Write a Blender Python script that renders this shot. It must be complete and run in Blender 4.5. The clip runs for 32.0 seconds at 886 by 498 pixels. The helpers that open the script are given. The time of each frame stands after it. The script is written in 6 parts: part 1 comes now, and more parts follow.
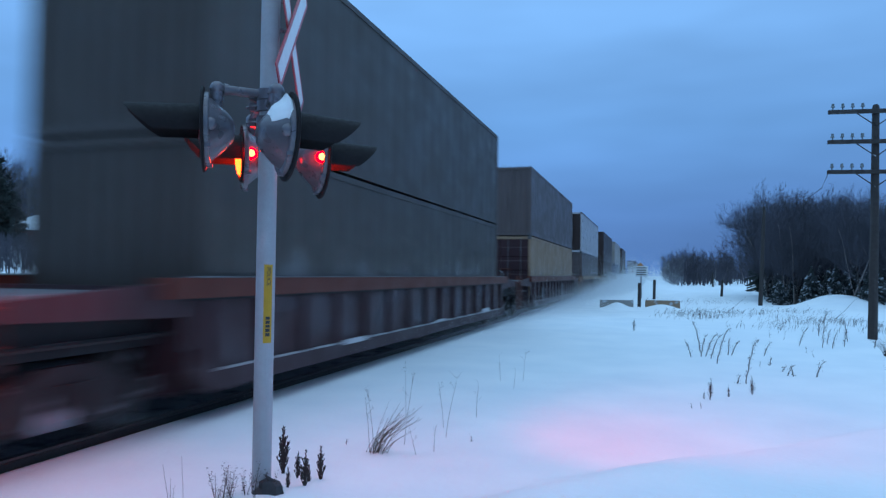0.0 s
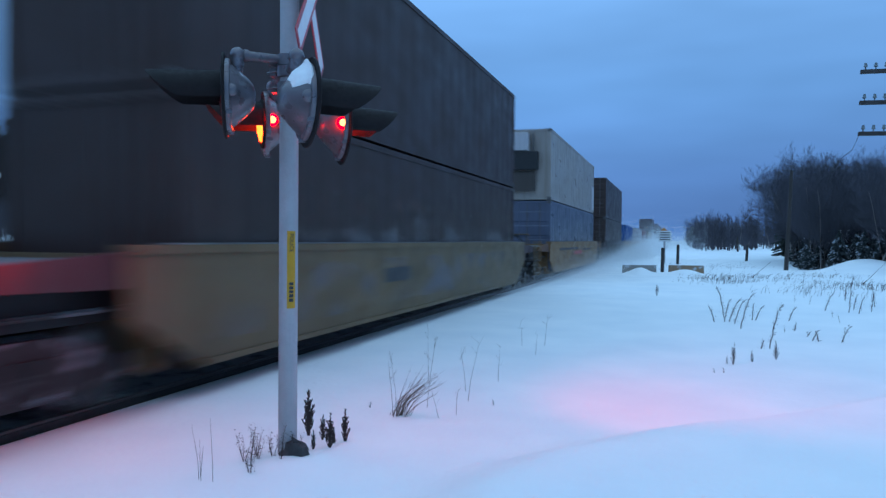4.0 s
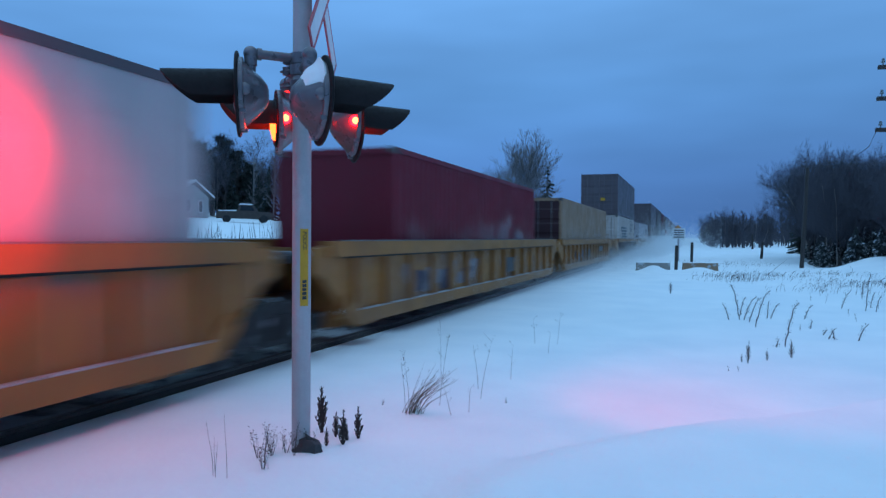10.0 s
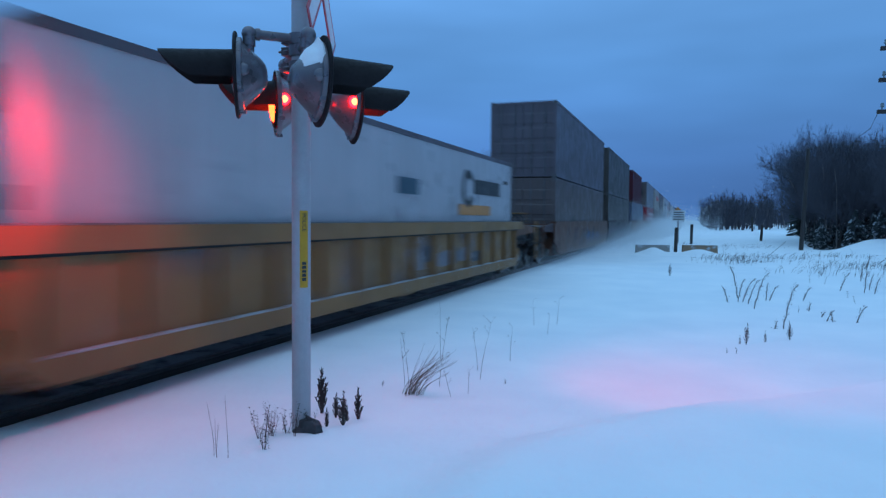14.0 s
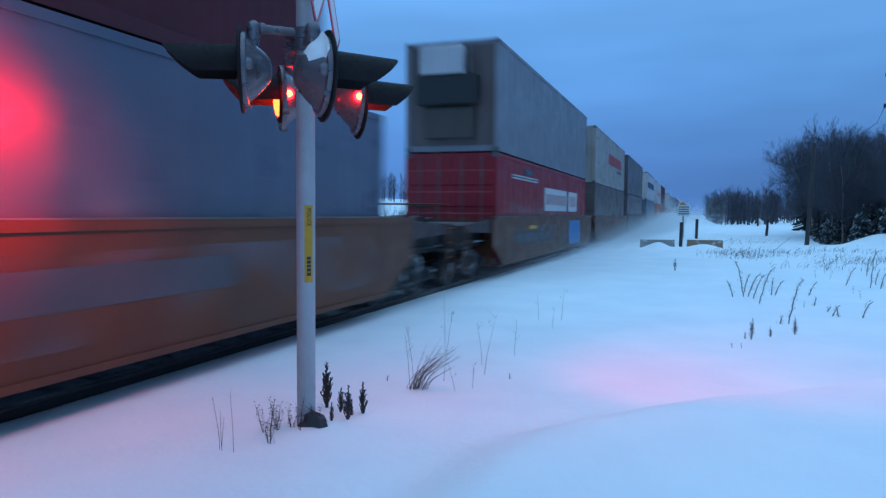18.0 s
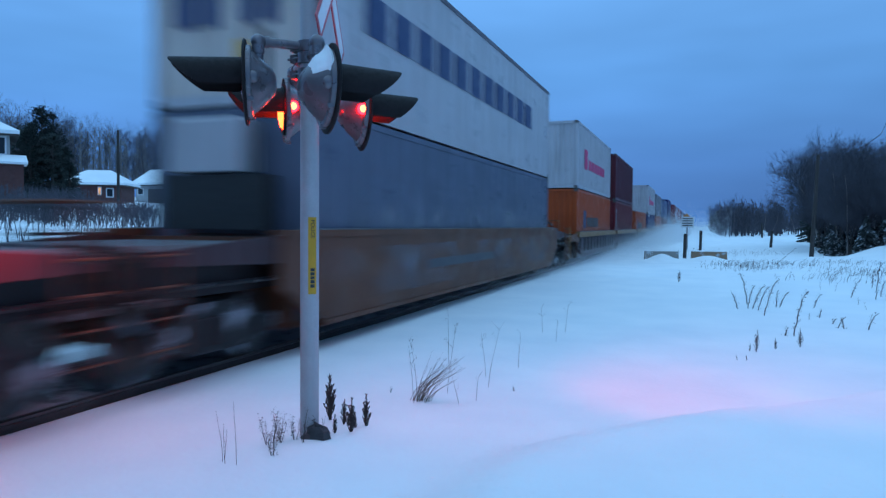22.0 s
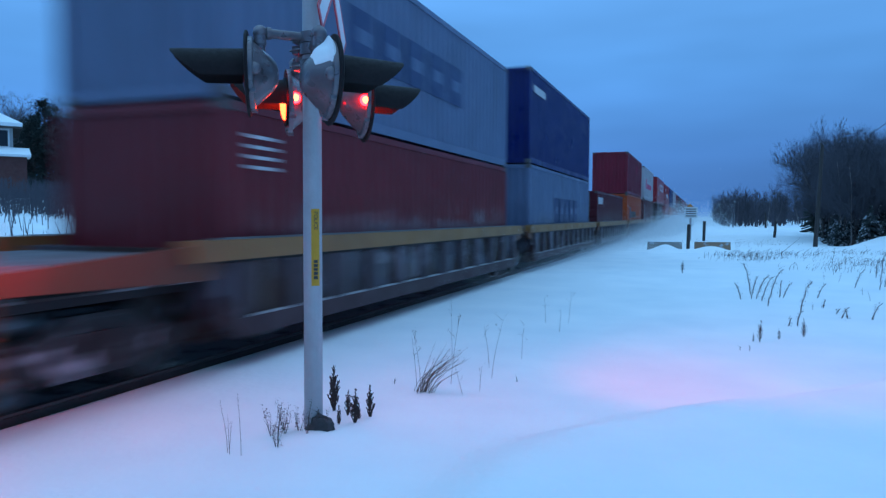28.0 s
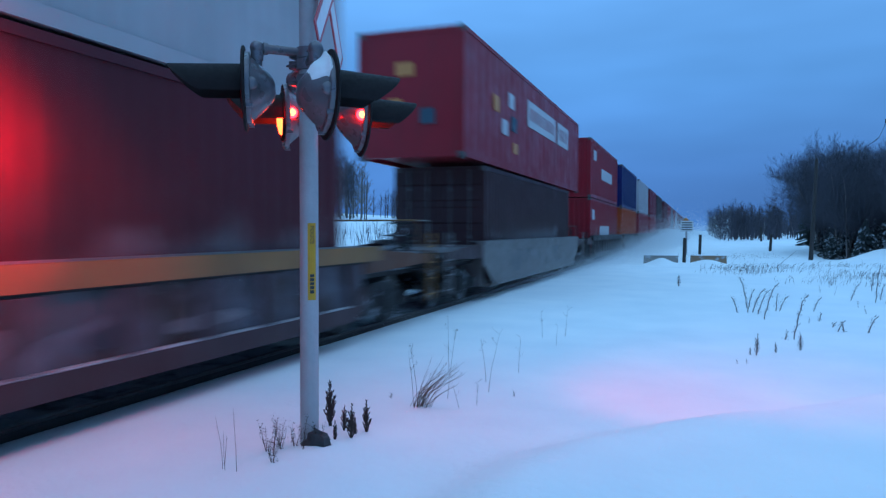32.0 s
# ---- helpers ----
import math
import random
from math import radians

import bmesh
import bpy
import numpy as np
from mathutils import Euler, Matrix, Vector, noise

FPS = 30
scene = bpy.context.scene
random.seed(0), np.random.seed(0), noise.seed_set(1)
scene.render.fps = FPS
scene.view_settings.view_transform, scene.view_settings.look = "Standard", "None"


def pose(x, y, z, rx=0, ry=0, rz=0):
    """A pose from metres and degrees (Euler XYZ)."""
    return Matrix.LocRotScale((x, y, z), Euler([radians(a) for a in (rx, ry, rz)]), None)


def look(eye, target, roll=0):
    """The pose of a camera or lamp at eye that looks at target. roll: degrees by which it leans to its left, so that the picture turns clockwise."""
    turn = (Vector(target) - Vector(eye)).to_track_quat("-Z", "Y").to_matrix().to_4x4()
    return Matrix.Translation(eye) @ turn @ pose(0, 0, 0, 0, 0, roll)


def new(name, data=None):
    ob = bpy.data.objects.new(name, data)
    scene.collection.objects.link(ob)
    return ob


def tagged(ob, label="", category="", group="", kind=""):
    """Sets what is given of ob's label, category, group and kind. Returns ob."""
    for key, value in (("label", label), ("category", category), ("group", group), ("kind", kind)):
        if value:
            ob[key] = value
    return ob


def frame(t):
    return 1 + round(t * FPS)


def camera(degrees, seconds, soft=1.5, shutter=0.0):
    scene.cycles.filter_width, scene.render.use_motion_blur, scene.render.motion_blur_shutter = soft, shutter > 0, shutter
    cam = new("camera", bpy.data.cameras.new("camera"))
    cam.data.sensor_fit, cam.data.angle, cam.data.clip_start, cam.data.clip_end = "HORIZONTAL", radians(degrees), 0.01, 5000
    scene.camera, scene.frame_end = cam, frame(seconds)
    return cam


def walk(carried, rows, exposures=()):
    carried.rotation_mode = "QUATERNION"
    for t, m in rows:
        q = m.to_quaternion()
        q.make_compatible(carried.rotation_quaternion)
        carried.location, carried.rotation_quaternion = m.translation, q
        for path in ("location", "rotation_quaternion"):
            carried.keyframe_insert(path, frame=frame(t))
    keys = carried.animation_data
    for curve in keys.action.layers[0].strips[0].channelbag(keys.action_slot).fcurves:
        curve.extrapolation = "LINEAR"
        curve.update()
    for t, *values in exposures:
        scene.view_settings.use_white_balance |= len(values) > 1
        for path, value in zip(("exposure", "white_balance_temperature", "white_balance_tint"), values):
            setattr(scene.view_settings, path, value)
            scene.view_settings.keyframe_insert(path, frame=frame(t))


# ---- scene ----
# ---- camera and its walk: a person standing by the crossing, turning a little ----
cam = camera(64.3, 32.0, soft=1.35, shutter=0.85)
EYE = (0.0, 0.0, 1.66)
walk(cam, [(t, pose(*EYE, 90 + p, -r, y)) for t, y, p, r in (
    (0,16.54,1.98,0.67), (0.5,16.57,1.62,0.70), (1,17.15,1.15,0.74), (1.5,17.07,0.39,0.53), (2,17.20,-0.06,0.59),
    (2.5,17.27,-0.09,0.64), (3,16.90,-0.44,0.70), (3.5,17.64,-0.68,0.54), (5.5,18.80,-1.30,0.32), (6,18.96,-1.46,0.18),
    (6.5,19.44,-1.39,0.08), (7,19.62,-1.33,0.15), (7.5,19.72,-1.31,0.16), (8,19.47,-1.22,0.27), (8.5,19.44,-0.76,0.26),
    (9,19.25,-0.48,0.33), (9.5,19.18,-0.44,0.50), (10,19.32,-1.02,0.41), (10.5,19.33,-1.43,0.40), (11,19.26,-1.48,0.53),
    (11.5,19.31,-1.76,0.46), (12,19.27,-2.11,0.37), (12.5,19.31,-2.23,0.39), (13,19.42,-2.40,0.30), (13.5,19.09,-2.34,0.36),
    (14,19.29,-2.49,0.46), (14.5,18.99,-3.05,0.39), (16.5,19.69,-3.07,0.42), (17,19.68,-3.06,0.45), (17.5,19.68,-3.04,0.49),
    (18,19.66,-2.92,0.45), (18.5,19.62,-2.81,0.53), (19,19.44,-2.47,0.47), (19.5,19.86,-2.45,0.48), (20,20.11,-2.17,0.36),
    (20.5,20.13,-2.21,0.45), (21,20.26,-2.13,0.46), (21.5,19.96,-2.03,0.41), (22,19.95,-1.97,0.42), (22.5,19.95,-1.58,0.62),
    (23,20.11,-1.89,0.39), (23.5,20.33,-2.07,0.37), (24,20.83,-2.49,0.22), (24.5,20.67,-2.44,0.27), (25,21.20,-2.16,0.12),
    (25.5,20.81,-1.90,0.23), (27.5,20.13,-2.51,0.17), (28,20.19,-2.68,0.23), (28.5,20.27,-2.85,0.23), (29,20.17,-2.82,0.29),
    (29.5,20.25,-2.74,0.21), (30,20.07,-2.68,0.28), (30.5,20.01,-2.46,0.17), (31,19.98,-2.01,0.17), (31.5,19.91,-1.67,0.17),
    (32,19.90,-1.54,0.14))],
    exposures=((0, 0.0, 6800, 15), (4, 0.0, 6750, 15), (8, -0.05, 6500, 12), (9.5, -0.2, 6400, 12), (10.6, -0.28, 6300, 12), (14, -0.3, 6200, 12), (16.5, -0.07, 6200, 12), (23, -0.07, 6150, 11), (28, -0.09, 5850, 9), (32, -0.1, 5900, 10)))

# ---- sky and light: overcast winter dusk ----
world = bpy.data.worlds.new("dusk_sky")
scene.world = world
world.use_nodes = True
wn, wl = world.node_tree.nodes, world.node_tree.links
wn.clear()
w_out, w_bg = wn.new("ShaderNodeOutputWorld"), wn.new("ShaderNodeBackground")
w_tc, w_sep = wn.new("ShaderNodeTexCoord"), wn.new("ShaderNodeSeparateXYZ")
w_ramp = wn.new("ShaderNodeValToRGB")
w_map, w_noise, w_cl = wn.new("ShaderNodeMapping"), wn.new("ShaderNodeTexNoise"), wn.new("ShaderNodeMapRange")
w_sky, w_mix, w_mul = wn.new("ShaderNodeTexSky"), wn.new("ShaderNodeMix"), wn.new("ShaderNodeMix")
w_sky.sky_type, w_sky.sun_disc, w_sky.sun_elevation, w_sky.sun_rotation = "NISHITA", False, radians(3), radians(200)
SKY = [(0.0, (0.108, 0.27, 0.635)), (0.02, (0.084, 0.232, 0.58)), (0.09, (0.092, 0.257, 0.62)), (0.2, (0.133, 0.37, 0.795)),
       (0.35, (0.185, 0.47, 0.935)), (0.6, (0.32, 0.73, 1.24)), (1.0, (0.485, 0.965, 1.42))]
els = w_ramp.color_ramp.elements
while len(els) < len(SKY):
    els.new(0.5)
for e, (p, c) in zip(els, SKY):
    e.position, e.color = p, (*c, 1)
w_map.inputs["Scale"].default_value = (1.0, 1.0, 4.2)
w_noise.inputs["Scale"].default_value, w_noise.inputs["Detail"].default_value = 2.0, 3
w_cl.inputs["From Min"].default_value, w_cl.inputs["From Max"].default_value = 0.3, 0.75
w_cl.inputs["To Min"].default_value, w_cl.inputs["To Max"].default_value = 0.83, 1.19
w_mul.data_type, w_mul.blend_type = "RGBA", "MULTIPLY"
w_mul.inputs[0].default_value = 1.0
w_mix.data_type = "RGBA"
w_mix.inputs[0].default_value = 0.003
wl.new(w_tc.outputs["Generated"], w_sep.inputs[0])
wl.new(w_sep.outputs["Z"], w_ramp.inputs[0])
# the sky is a little lighter over the line than over the woods
w_side, w_both = wn.new("ShaderNodeMapRange"), wn.new("ShaderNodeMath")
w_side.inputs["From Min"].default_value, w_side.inputs["From Max"].default_value = -0.5, 0.6
w_side.inputs["To Min"].default_value, w_side.inputs["To Max"].default_value = 1.10, 0.84
w_both.operation = "MULTIPLY"
wl.new(w_sep.outputs["X"], w_side.inputs["Value"])
wl.new(w_side.outputs[0], w_both.inputs[0])
wl.new(w_tc.outputs["Generated"], w_map.inputs[0])
wl.new(w_map.outputs[0], w_noise.inputs["Vector"])
wl.new(w_noise.outputs["Fac"], w_cl.inputs["Value"])
wl.new(w_ramp.outputs[0], w_mul.inputs[6])
wl.new(w_cl.outputs[0], w_both.inputs[1])
wl.new(w_both.outputs[0], w_mul.inputs[7])
wl.new(w_mul.outputs[2], w_mix.inputs[6])
wl.new(w_sky.outputs[0], w_mix.inputs[7])
wl.new(w_mix.outputs[2], w_bg.inputs["Color"])
w_bg.inputs["Strength"].default_value = 1.0
wl.new(w_bg.outputs[0], w_out.inputs[0])

sun = new("sun", bpy.data.lights.new("sun", "SUN"))
sun.data.energy, sun.data.angle, sun.data.color = 0.12, radians(60), (0.85, 0.92, 1.0)
sun.matrix_world = look((0, 0, 60), (-20, 25, 0))
scene.view_settings.exposure = 0.0


# ---- materials ----
def mat(name, col, rough=0.7, metal=0.0, dark=None, scale=6.0, amount=0.5, streak=None, bump=0.15, snow=0.0, fine=60.0, tone=0.12, patch=3.2, patch_col=(0.42, 0.45, 0.48)):
    """Painted or plain surface: two scales of stain, optional run-down streaks, optional stuck snow on it."""
    m = bpy.data.materials.new(name)
    m.use_nodes = True
    n, l = m.node_tree.nodes, m.node_tree.links
    b = n["Principled BSDF"]
    tc = n.new("ShaderNodeTexCoord")
    dark = dark or tuple(c * 0.55 for c in col)

    def noise_of(sc, vec=None, detail=4.0):
        t = n.new("ShaderNodeTexNoise")
        t.inputs["Scale"].default_value, t.inputs["Detail"].default_value = sc, detail
        l.new(vec or tc.outputs["Object"], t.inputs["Vector"])
        return t.outputs["Fac"]

    def rng(v, a, c, lo=0.0, hi=1.0):
        r = n.new("ShaderNodeMapRange")
        for k, x in (("From Min", a), ("From Max", c), ("To Min", lo), ("To Max", hi)):
            r.inputs[k].default_value = x
        l.new(v, r.inputs["Value"])
        return r.outputs[0]

    def mix(f, a, c, kind="MIX"):
        x = n.new("ShaderNodeMix")
        x.data_type, x.blend_type = "RGBA", kind
        for s, v in ((x.inputs[0], f), (x.inputs[6], a), (x.inputs[7], c)):
            if isinstance(v, (int, float)):
                s.default_value = v
            elif isinstance(v, tuple):
                s.default_value = (*v, 1)
            else:
                l.new(v, s)
        return x.outputs[2]

    info = n.new("ShaderNodeObjectInfo")
    c = mix(rng(info.outputs["Random"], 0, 1, 0, tone * 2), col, tuple(min(1, x * 0.75) for x in col))
    c = mix(rng(noise_of(scale), 0.35, 0.75, 0, amount), c, dark)
    c = mix(rng(noise_of(fine, detail=2.0), 0.4, 0.8, 0, amount * 0.5), c, dark)
    if streak:
        mp = n.new("ShaderNodeMapping")
        mp.inputs["Scale"].default_value = (5.0, 5.0, 0.35)
        l.new(tc.outputs["Object"], mp.inputs["Vector"])
        c = mix(rng(noise_of(1.6, mp.outputs[0], 6.0), 0.48, 0.8, 0, 0.75), c, streak)
    if snow:
        own = n.new("ShaderNodeVectorMath")
        own.operation = "ADD"
        l.new(tc.outputs["Object"], own.inputs[0])
        l.new(rng(info.outputs["Random"], 0, 1, 0, 60.0), own.inputs[1])
        f = rng(noise_of(patch, own.outputs[0], 8.0), 0.62 - snow * 0.3, 0.68 - snow * 0.2)
        c = mix(f, c, patch_col)
    l.new(c, b.inputs["Base Color"])
    b.inputs["Metallic"].default_value = metal
    l.new(rng(noise_of(scale * 2.5), 0.3, 0.7, max(0.05, rough - 0.12), min(1, rough + 0.12)), b.inputs["Roughness"])
    if bump:
        bp = n.new("ShaderNodeBump")
        bp.inputs["Strength"].default_value, bp.inputs["Distance"].default_value = bump, 0.01
        l.new(noise_of(fine * 0.6, detail=5.0), bp.inputs["Height"])
        l.new(bp.outputs[0], b.inputs["Normal"])
    return m


def glow(name, col, strength):
    m = bpy.data.materials.new(name)
    m.use_nodes = True
    b = m.node_tree.nodes["Principled BSDF"]
    b.inputs["Base Color"].default_value = (*(c * 0.5 for c in col), 1)
    b.inputs["Emission Color"].default_value, b.inputs["Emission Strength"].default_value = (*col, 1), strength
    return m


BOX = {
    "charcoal": mat("charcoal_box_paint", (0.0471, 0.0241, 0.0199), 0.48, streak=(0.0263, 0.0136, 0.0124), scale=0.8),
    "taupe": mat("brown_grey_box_paint", (0.0791, 0.0619, 0.0533), 0.46, streak=(0.0499, 0.0378, 0.0327), scale=0.8),
    "grey": mat("grey_box_paint", (0.1252, 0.0888, 0.0833), 0.43, streak=(0.0730, 0.0490, 0.0454), scale=0.8),
    "slate": mat("slate_box_paint", (0.1125, 0.0894, 0.1022), 0.43, streak=(0.0759, 0.0527, 0.0538), scale=0.8),
    "pale_grey": mat("pale_grey_box_paint", (0.2103, 0.2017, 0.2302), 0.43, streak=(0.0986, 0.0786, 0.0782), scale=0.8),
    "bluegrey": mat("blue_grey_box_paint", (0.1066, 0.1217, 0.1742), 0.38, streak=(0.0646, 0.0678, 0.0894), scale=0.8),
    "steel_blue": mat("pale_steel_blue_box_paint", (0.135, 0.172, 0.275), 0.46, streak=(0.075, 0.09, 0.135), scale=0.8),
    "cream": mat("cream_box_paint", (0.3454, 0.2075, 0.1274), 0.48, streak=(0.1434, 0.0655, 0.0310), scale=0.8),
    "white": mat("white_box_paint", (0.4626, 0.4376, 0.4607), 0.36, streak=(0.2512, 0.2291, 0.2299), scale=0.8, amount=0.35),
    "ivory": mat("ivory_box_paint", (0.5816, 0.4913, 0.4395), 0.38, streak=(0.2860, 0.2049, 0.1542), scale=0.8),
    "bone": mat("dull_bone_box_paint", (0.3490, 0.2948, 0.2637), 0.38, streak=(0.1716, 0.1229, 0.0925), scale=0.8),
    "blue": mat("blue_box_paint", (0.0112, 0.1076, 0.3366), 0.36, streak=(0.0206, 0.0495, 0.1403), scale=0.8),
    "navy": mat("navy_box_paint", (0.0068, 0.0123, 0.1003), 0.36, streak=(0.0116, 0.0123, 0.0535), scale=0.8),
    "red": mat("red_box_paint", (0.29, 0.0105, 0.021), 0.4, streak=(0.18, 0.0136, 0.018), scale=0.8),
    "crimson": mat("crimson_box_paint", (0.185, 0.0085, 0.024), 0.44, streak=(0.12, 0.0075, 0.016), scale=0.8),
    "maroon": mat("maroon_box_paint", (0.092, 0.0078, 0.0155), 0.45, streak=(0.056, 0.0068, 0.011), scale=0.8),
    "oxide": mat("oxide_red_box_paint", (0.155, 0.0125, 0.020), 0.45, streak=(0.09, 0.0100, 0.013), scale=0.8),
    "orange": mat("orange_box_paint", (0.43, 0.064, 0.010), 0.42, streak=(0.27, 0.0480, 0.0125), scale=0.8),
    "umber": mat("dark_brown_box_paint", (0.0519, 0.0153, 0.0179), 0.48, streak=(0.0308, 0.0117, 0.0123), scale=0.8),
}
CAR = {
    "yellow": mat("yellow_car_paint", (0.3728, 0.1512, 0.0301), 0.53, dark=(0.1035, 0.0504, 0.0274), streak=(0.1130, 0.0585, 0.0410), scale=1.6),
    "tan": mat("tan_car_paint", (0.1843, 0.1152, 0.0526), 0.53, dark=(0.0701, 0.0467, 0.0284), streak=(0.0835, 0.0546, 0.0316), scale=1.2),
    "ochre": mat("ochre_car_paint", (0.3026, 0.1476, 0.0478), 0.53, dark=(0.1039, 0.0534, 0.0266), streak=(0.1280, 0.0709, 0.0397), scale=1.2),
    "brown": mat("brown_car_paint", (0.1488, 0.0493, 0.0204), 0.53, dark=(0.0565, 0.0230, 0.0148), streak=(0.0565, 0.0238, 0.0188), scale=1.2),
    "plum": mat("plum_car_paint", (0.0584, 0.0265, 0.0293), 0.58, dark=(0.0252, 0.0121, 0.0139), streak=(0.0928, 0.0607, 0.0737), scale=1.4),
    "frosted": mat("frosted_stained_car_paint", (0.0528, 0.0252, 0.0171), 0.60, dark=(0.0229, 0.0129, 0.0103), streak=(0.0275, 0.0147, 0.0124), scale=1.1, amount=0.8, snow=0.42, patch=1.15, patch_col=(0.0889, 0.0861, 0.1068)),
    "sprayed": mat("sprayed_grimy_car_paint", (0.0882, 0.0365, 0.0166), 0.53, dark=(0.0221, 0.0326, 0.0587), streak=(0.0316, 0.0293, 0.0449), scale=0.7, amount=1.0, snow=0.62, patch=0.8, patch_col=(0.0265, 0.0235, 0.0359)),
    "black": mat("black_car_paint", (0.0185, 0.0131, 0.0150), 0.58, dark=(0.0109, 0.0070, 0.0076), streak=(0.0386, 0.0281, 0.0300), scale=1.4),
    "redlead": mat("red_lead_car_paint", (0.1386, 0.0253, 0.0117), 0.53, dark=(0.0570, 0.0138, 0.0095), streak=(0.0609, 0.0173, 0.0127), scale=1.4),
    "caked": mat("slush_caked_rib_paint", (0.0930, 0.0743, 0.0870), 0.7, dark=(0.0310, 0.0220, 0.0244), streak=(0.0558, 0.0385, 0.0406), scale=1.3, amount=0.9, snow=0.3, patch=1.4, patch_col=(0.1488, 0.1293, 0.1508)),
    "silver": mat("silver_grey_car_paint", (0.2026, 0.1763, 0.1699), 0.48, dark=(0.1114, 0.0906, 0.0875), streak=(0.1315, 0.0955, 0.0875), scale=1.4),
}
for m_paint in list(BOX.values()) + list(CAR.values()):
    m_paint.node_tree.nodes["Principled BSDF"].inputs["Specular IOR Level"].default_value = 0.34
IRON = mat("dirty_cast_iron", (0.022, 0.019, 0.019), 0.75, dark=(0.018, 0.016, 0.016), scale=3.0, snow=0.13, bump=0.4, patch_col=(0.32, 0.33, 0.36))
WHEEL = mat("worn_wheel_steel", (0.09, 0.075, 0.07), 0.5, 0.6, scale=5.0, snow=0.16, patch_col=(0.34, 0.35, 0.38))
DECK = mat("snowy_deck_steel", (0.032, 0.026, 0.025), 0.75, scale=2.0, snow=0.12)
CAST = mat("corner_casting_steel", (0.11, 0.10, 0.10), 0.6, 0.3, scale=8.0)
ROD = mat("grimy_lock_rod", (0.13, 0.12, 0.125), 0.5, 0.3, scale=10.0)
RUBBER = mat("black_grille", (0.022, 0.022, 0.024), 0.8, scale=10.0)
M_WHITE = mat("white_lettering", (0.55, 0.53, 0.55), 0.5, scale=2.0, amount=0.3, bump=0)
M_PINK = mat("magenta_lettering", (0.62, 0.03, 0.14), 0.5, scale=2.0, amount=0.3, bump=0)
M_NAVY = mat("navy_lettering", (0.022, 0.04, 0.12), 0.5, scale=2.0, amount=0.3, bump=0)
M_RED = mat("red_lettering", (0.50, 0.05, 0.05), 0.5, scale=2.0, amount=0.3, bump=0)
M_BLACK = mat("black_lettering", (0.035, 0.033, 0.035), 0.55, scale=2.0, amount=0.3, bump=0)
M_ORANGE = mat("orange_lettering", (0.60, 0.23, 0.06), 0.5, scale=2.0, amount=0.3, bump=0)
M_TEAL = mat("teal_lettering", (0.035, 0.075, 0.105), 0.5, scale=2.0, amount=0.3, bump=0)
M_SKY = mat("sky_blue_paint_panel", (0.03, 0.18, 0.42), 0.5, scale=2.0, amount=0.4, bump=0)
M_YEL = mat("yellow_sticker", (0.62, 0.31, 0.012), 0.5, scale=12.0, amount=0.3, bump=0)
M_DULL = mat("dull_grey_panel", (0.085, 0.08, 0.09), 0.6, scale=2.0, amount=0.5, bump=0)
M_GLOOM = mat("dark_sprayed_paint", (0.045, 0.035, 0.05), 0.6, scale=2.0, amount=0.8, dark=(0.02, 0.016, 0.02), streak=(0.10, 0.085, 0.11), bump=0)
M_VIOLET = mat("faded_violet_sprayed_paint", (0.050, 0.032, 0.062), 0.6, scale=1.6, amount=0.9, dark=(0.02, 0.014, 0.02), streak=(0.07, 0.055, 0.075), bump=0)
M_AZURE = mat("faded_blue_sprayed_paint", (0.022, 0.085, 0.20), 0.6, scale=2.0, amount=0.8, dark=(0.03, 0.05, 0.09), bump=0)
M_LABEL = mat("grimy_label_white", (0.21, 0.185, 0.20), 0.6, scale=3.0, amount=0.5, bump=0)
MARK = {"h": BOX["steel_blue"], "d": M_GLOOM, "v": M_VIOLET, "e": M_AZURE, "l": M_LABEL, "g": M_DULL, "R": BOX["red"], "w": M_WHITE, "p": M_PINK, "n": M_NAVY, "r": M_RED, "k": M_BLACK, "o": M_ORANGE, "t": M_TEAL, "b": M_SKY, "y": M_YEL}
GALV = mat("galvanised_mast", (0.43, 0.41, 0.43), 0.55, 0.2, scale=7.0, amount=0.3, streak=(0.32, 0.30, 0.31), bump=0.1)
ALU = mat("cast_aluminium_housing", (0.20, 0.18, 0.20), 0.34, 0.5, scale=5.0, amount=0.5, dark=(0.08, 0.07, 0.08), streak=(0.12, 0.105, 0.115), bump=0.1)
FLATBLACK = mat("flat_black_hood", (0.02, 0.016, 0.017), 0.6, scale=14.0, bump=0.1)
FLATBLACK.node_tree.nodes["Principled BSDF"].inputs["Specular IOR Level"].default_value = 0.12
SIGN_WHITE = mat("sign_white", (0.75, 0.75, 0.76), 0.4, scale=9.0, amount=0.2, bump=0)
SIGN_RED = mat("sign_red", (0.50, 0.03, 0.04), 0.4, scale=9.0, amount=0.3, bump=0)
LENS_OFF = mat("dark_red_lens", (0.18, 0.006, 0.008), 0.15, scale=20.0, bump=0)
LENS_ON = glow("lit_red_lens", (1.0, 0.024, 0.003), 36.0)
# indicator glow is raised far enough to redden the mast
PEEP_ON = glow("lit_peep_light", (1.0, 0.0006, 0.001), 110.0)
CORE_ON = glow("hot_core", (1.0, 0.11, 0.035), 14.0)
CONCRETE = mat("frosted_concrete", (0.30, 0.28, 0.26), 0.9, scale=5.0, bump=0.4, snow=0.1)
BLOCK_TAN = mat("tan_concrete", (0.30, 0.19, 0.12), 0.9, scale=5.0, bump=0.4, snow=0.08)
TIMBER = mat("weathered_pole_timber", (0.045, 0.035, 0.032), 0.85, scale=4.0, streak=(0.085, 0.075, 0.075), bump=0.5)
GLASS_INS = mat("grey_glass_insulator", (0.16, 0.19, 0.2), 0.2, scale=20.0, bump=0)
